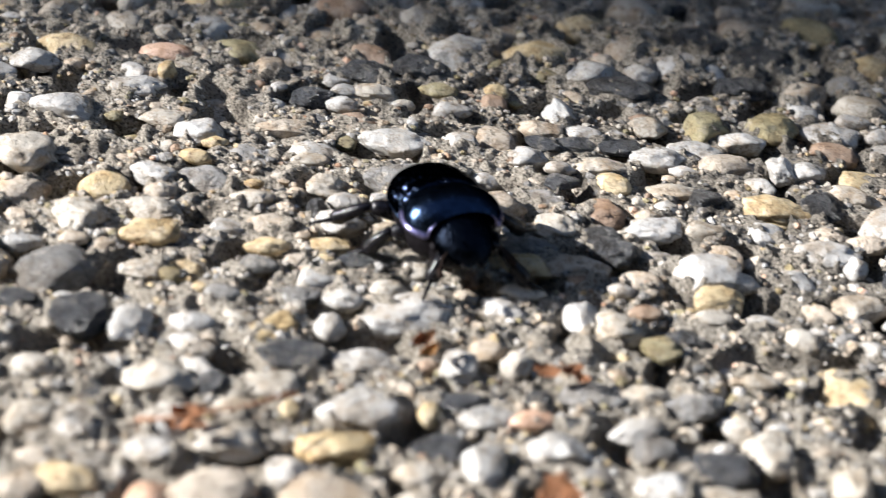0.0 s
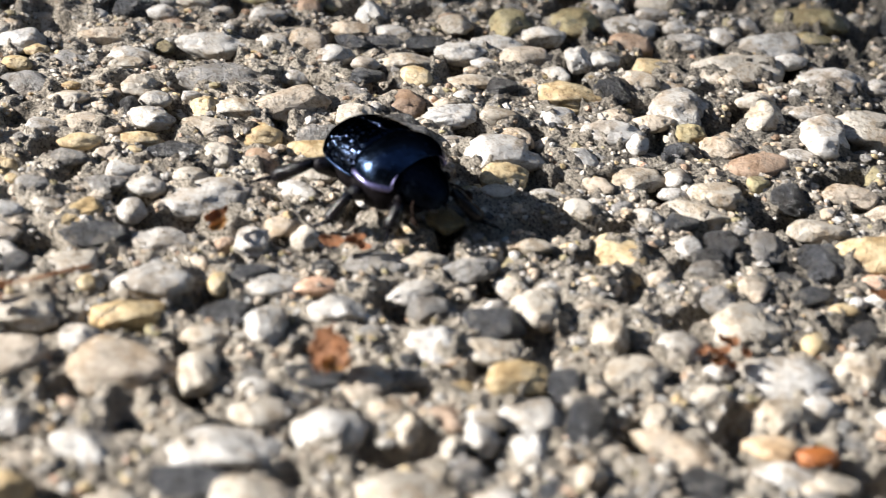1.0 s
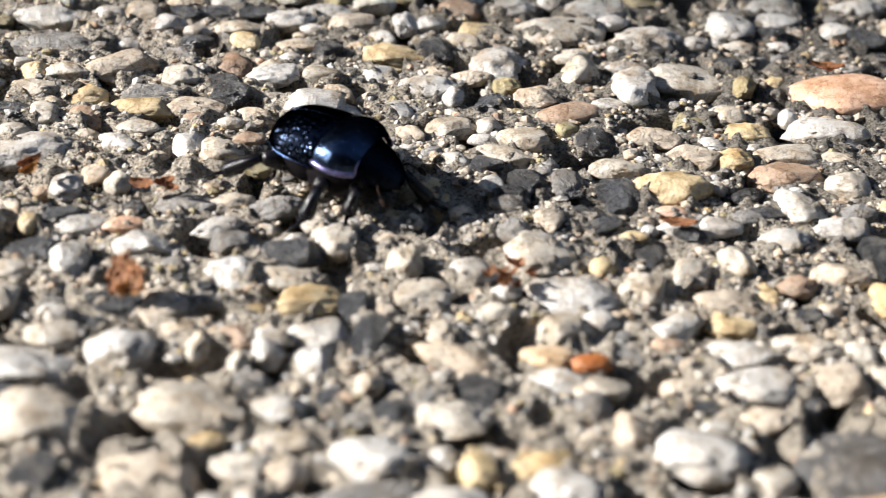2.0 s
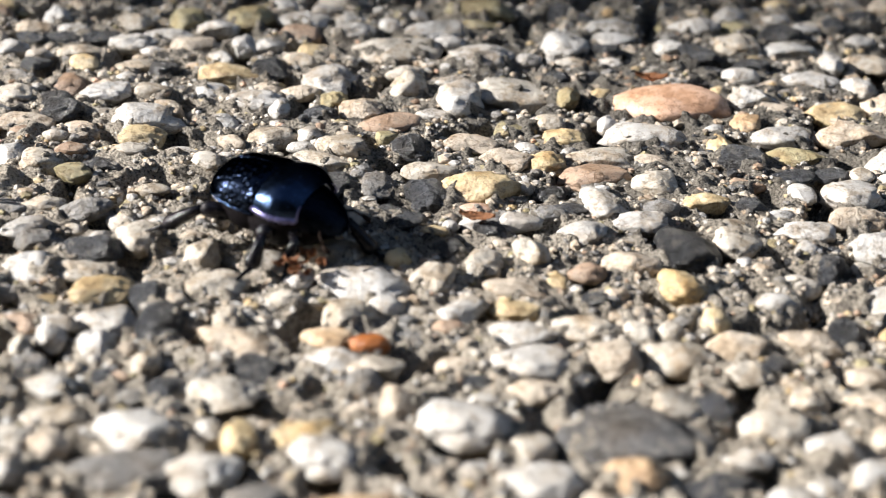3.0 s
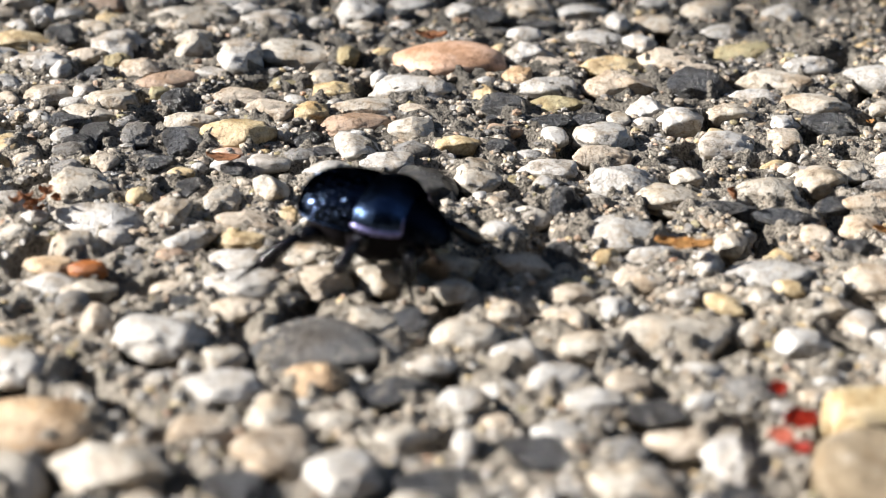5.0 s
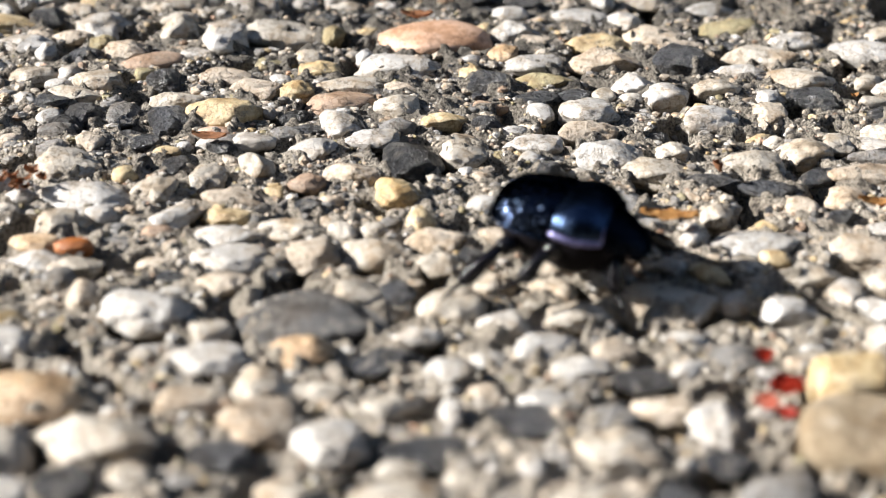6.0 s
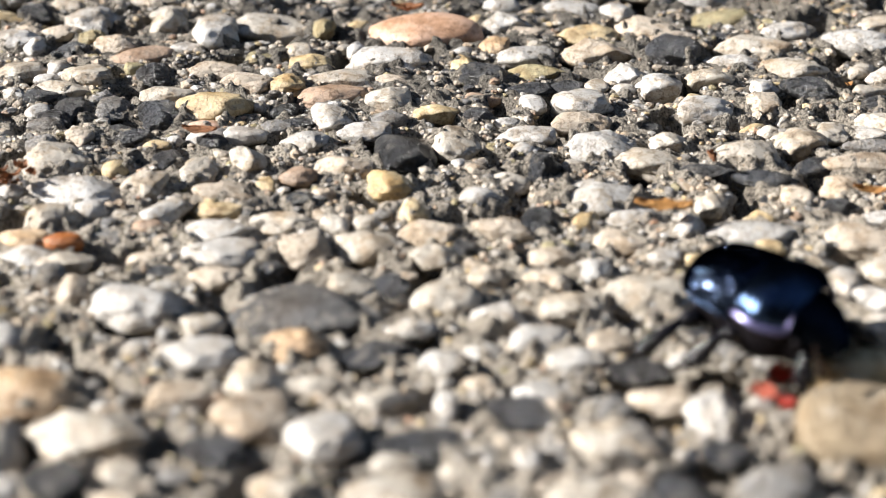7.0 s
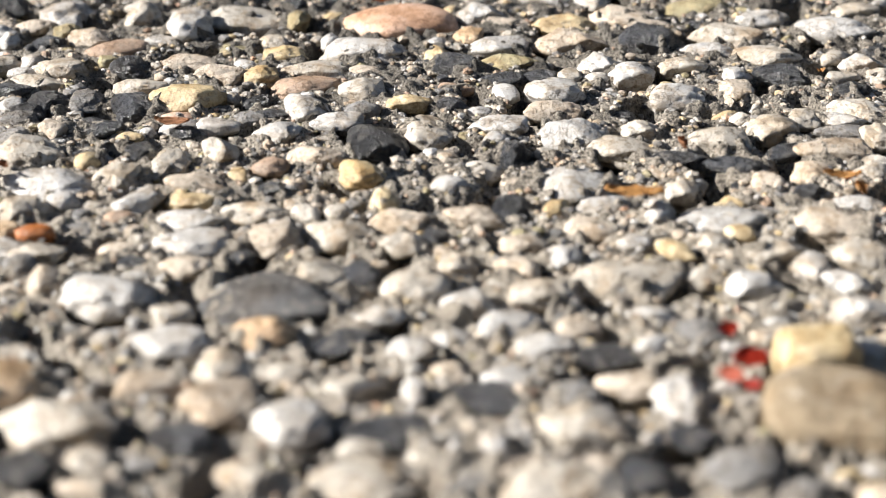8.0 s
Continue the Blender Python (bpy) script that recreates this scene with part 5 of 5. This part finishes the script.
scrap("leaf_crumb", "rusty brown crumb of dry leaf", "leaf crumb", -0.04523, 0.18589, 0.00161, 0.00118, 0.00095, 43, 0.77, 8, RUST, 555)
scrap("leaf_crumb", "rusty brown crumb of dry leaf", "leaf crumb", -0.04650, 0.18593, 0.00245, 0.00156, 0.00099, 110, 0.72, 15, RUST, 556)
scrap("leaf_crumb", "rusty brown crumb of dry leaf", "leaf crumb", -0.04692, 0.18681, 0.00256, 0.00182, 0.00118, 9, 0.84, -6, RUST, 557)
scrap("leaf_crumb", "rusty brown crumb of dry leaf", "leaf crumb", -0.04559, 0.18828, 0.00163, 0.00180, 0.00101, 45, 0.52, -23, RUST, 558)
scrap("leaf_crumb", "rusty brown crumb of dry leaf", "leaf crumb", -0.04833, 0.18744, 0.00177, 0.00188, 0.00128, 46, 0.90, -2, RUST, 559)
scrap("leaf_crumb", "rusty brown crumb of dry leaf", "leaf crumb", -0.04683, 0.18635, 0.00139, 0.00141, 0.00123, 92, 0.89, 23, RUST, 560)
scrap("leaf_crumb", "rusty brown crumb of dry leaf", "leaf crumb", -0.04600, 0.18638, 0.00192, 0.00148, 0.00120, 125, 0.54, 0, RUST, 561)
scrap("leaf_crumb", "rusty brown crumb of dry leaf", "leaf crumb", -0.04365, 0.18729, 0.00224, 0.00148, 0.00140, 89, 0.68, 21, RUST, 590)
scrap("leaf_crumb", "rusty brown crumb of dry leaf", "leaf crumb", -0.04491, 0.18916, 0.00231, 0.00139, 0.00130, 42, 0.84, 5, RUST, 591)
scrap("leaf_crumb", "rusty brown crumb of dry leaf", "leaf crumb", -0.04494, 0.18926, 0.00203, 0.00174, 0.00138, 143, 0.66, 7, RUST, 592)
scrap("leaf_crumb", "rusty brown crumb of dry leaf", "leaf crumb", -0.04563, 0.19033, 0.00166, 0.00154, 0.00144, 159, 0.84, 14, RUST, 593)
scrap("leaf_crumb", "rusty brown crumb of dry leaf", "leaf crumb", -0.12702, 0.18770, 0.00148, 0.00173, 0.00090, 147, 0.73, -11, RUST, 140)
scrap("leaf_crumb", "rusty brown crumb of dry leaf", "leaf crumb", -0.12486, 0.19082, 0.00123, 0.00143, 0.00129, 62, 0.81, 22, RUST, 141)
scrap("leaf_crumb", "rusty brown crumb of dry leaf", "leaf crumb", -0.12389, 0.18694, 0.00259, 0.00109, 0.00102, 63, 0.74, -20, RUST, 142)
scrap("leaf_crumb", "rusty brown crumb of dry leaf", "leaf crumb", -0.12715, 0.18841, 0.00114, 0.00108, 0.00098, 40, 0.77, 1, RUST, 143)
scrap("leaf_crumb", "rusty brown crumb of dry leaf", "leaf crumb", -0.12494, 0.18708, 0.00227, 0.00122, 0.00132, 1, 0.57, 5, RUST, 144)
scrap("leaf_crumb", "rusty brown crumb of dry leaf", "leaf crumb", -0.00014, 0.24303, 0.00229, 0.00146, 0.00145, 154, 0.77, 20, RUST, 1215)
scrap("leaf_crumb", "rusty brown crumb of dry leaf", "leaf crumb", 0.00338, 0.24323, 0.00118, 0.00187, 0.00130, 169, 0.74, 16, RUST, 1216)
scrap("leaf_scrap", "small curled orange leaf scrap", "leaf", -0.10263, 0.20172, 0.00380, 0.00295, 0.00122, 55, 0.50, 20, STRAW, 7)
scrap("leaf_scrap", "curled brown leaf scrap against orange pebble", "leaf", -0.00013, 0.24427, 0.00228, 0.00458, 0.00149, -5, 0.25, 12, RUST, 8)
scrap("leaf_scrap", "small rust flake standing between pebbles", "leaf", 0.03654, 0.19101, 0.00285, 0.00185, 0.00191, 80, 0.60, 50, RUST, 9)
scrap("leaf_scrap", "small orange flake on the cement", "leaf", -0.02540, 0.20120, 0.00170, 0.00434, 0.00162, -8, 0.18, 6, RUST, 10)
scrap("leaf_scrap", "straw-coloured curled scrap of leaf", "leaf", 0.05416, 0.18293, 0.00228, 0.00429, 0.00122, -8, 0.30, 15, STRAW, 11)
scrap("leaf_scrap", "straw-coloured folded scrap of leaf", "leaf", 0.05536, 0.17945, 0.00228, 0.00190, 0.00185, 60, 0.60, 40, STRAW, 12)
scrap("leaf_scrap", "tiny yellow flower crumb", "leaf", 0.05835, 0.21602, 0.00190, 0.00110, 0.00107, 10, 0.70, 0, STRAW, 13)
scrap("leaf_scrap", "rusty brown crumb of leaf", "leaf", -0.12593, 0.18889, 0.00228, 0.00289, 0.00211, 20, 0.60, 10, RUST, 14)
scrap("leaf_scrap", "rust-orange curled flake of leaf", "leaf", -0.10336, 0.20505, 0.00285, 0.00354, 0.00151, 50, 0.50, 25, RUST, 15)
scrap("leaf_scrap", "flat orange straw scrap forked at one end", "leaf", 0.02948, 0.17755, 0.00304, 0.00655, 0.00152, -6, 0.12, 14, STRAW, 21)
twig("stalk", "thin brown dry stalk across pebbles", "plant scrap", [(-0.13016, 0.18600, 0.00342), (-0.12605, 0.18596, 0.00437), (-0.12169, 0.18727, 0.00475), (-0.11753, 0.18984, 0.00475), (-0.11518, 0.19316, 0.00342)], 0.00018, RUST)
twig("stalk", "short brown dry plant stalk", "plant scrap", [(-0.12573, 0.18675, 0.00247), (-0.12383, 0.18647, 0.00475), (-0.12143, 0.18877, 0.00437)], 0.00024, RUST)


def motions():
    """The beetle's way over the pavement, and the beat of its six legs."""
    walk(beetle, [
        (0.00, pose(-0.10250, 0.22613, 0.00065, 0, -2.0, -62.0)),
        (0.50, pose(-0.09352, 0.22061, 0.00065, 0, -1.0, -52.0)),
        (1.00, pose(-0.08396, 0.21497, 0.00065, 0, 0.0, -43.0)),
        (1.50, pose(-0.07612, 0.21013, 0.00065, 0, 2.0, -32.0)),
        (1.70, pose(-0.07235, 0.20928, 0.00065, 0, 2.5, -28.0)),
        (3.00, pose(-0.04926, 0.19627, 0.00075, 0, 3.0, -28.0)),
        (3.50, pose(-0.04003, 0.19333, 0.00115, 0, 3.0, -23.0)),
        (4.00, pose(-0.02917, 0.18804, 0.00155, 0, 3.0, -21.0)),
        (4.50, pose(-0.01710, 0.18284, 0.00195, 0, 3.0, -19.0)),
        (4.70, pose(-0.01243, 0.18042, 0.00202, 0, 3.0, -19.0)),
        (5.80, pose(0.01212, 0.16540, 0.00238, 0, 3.0, -20.0)),
        (6.00, pose(0.01702, 0.16678, 0.00245, 0, 3.0, -23.0)),
        (6.50, pose(0.02516, 0.15792, 0.00245, 0, 3.0, -39.0)),
        (7.00, pose(0.03530, 0.14765, 0.00245, 0, 3.0, -42.0)),
        (7.50, pose(0.04553, 0.13923, 0.00245, 0, 3.0, -41.0)),
        (8.00, pose(0.06377, 0.12783, 0.00245, 0, 3.0, -40.0)),
    ])
    for leg, hip, side, name in legs:
        first = (name == "middle_leg") != (side > 0)
        rows = []
        for k in range(81):
            t = k * 0.1
            a = 2 * math.pi * (t / 0.5333 + (0.625 if first else 0.125))
            swing, lift = 20 * math.sin(a), max(0.0, math.cos(a)) * 14
            rows.append((t, pose(*hip) @ pose(0, 0, 0, side * lift, 0, -side * swing)))
        walk(leg, rows)


motions()
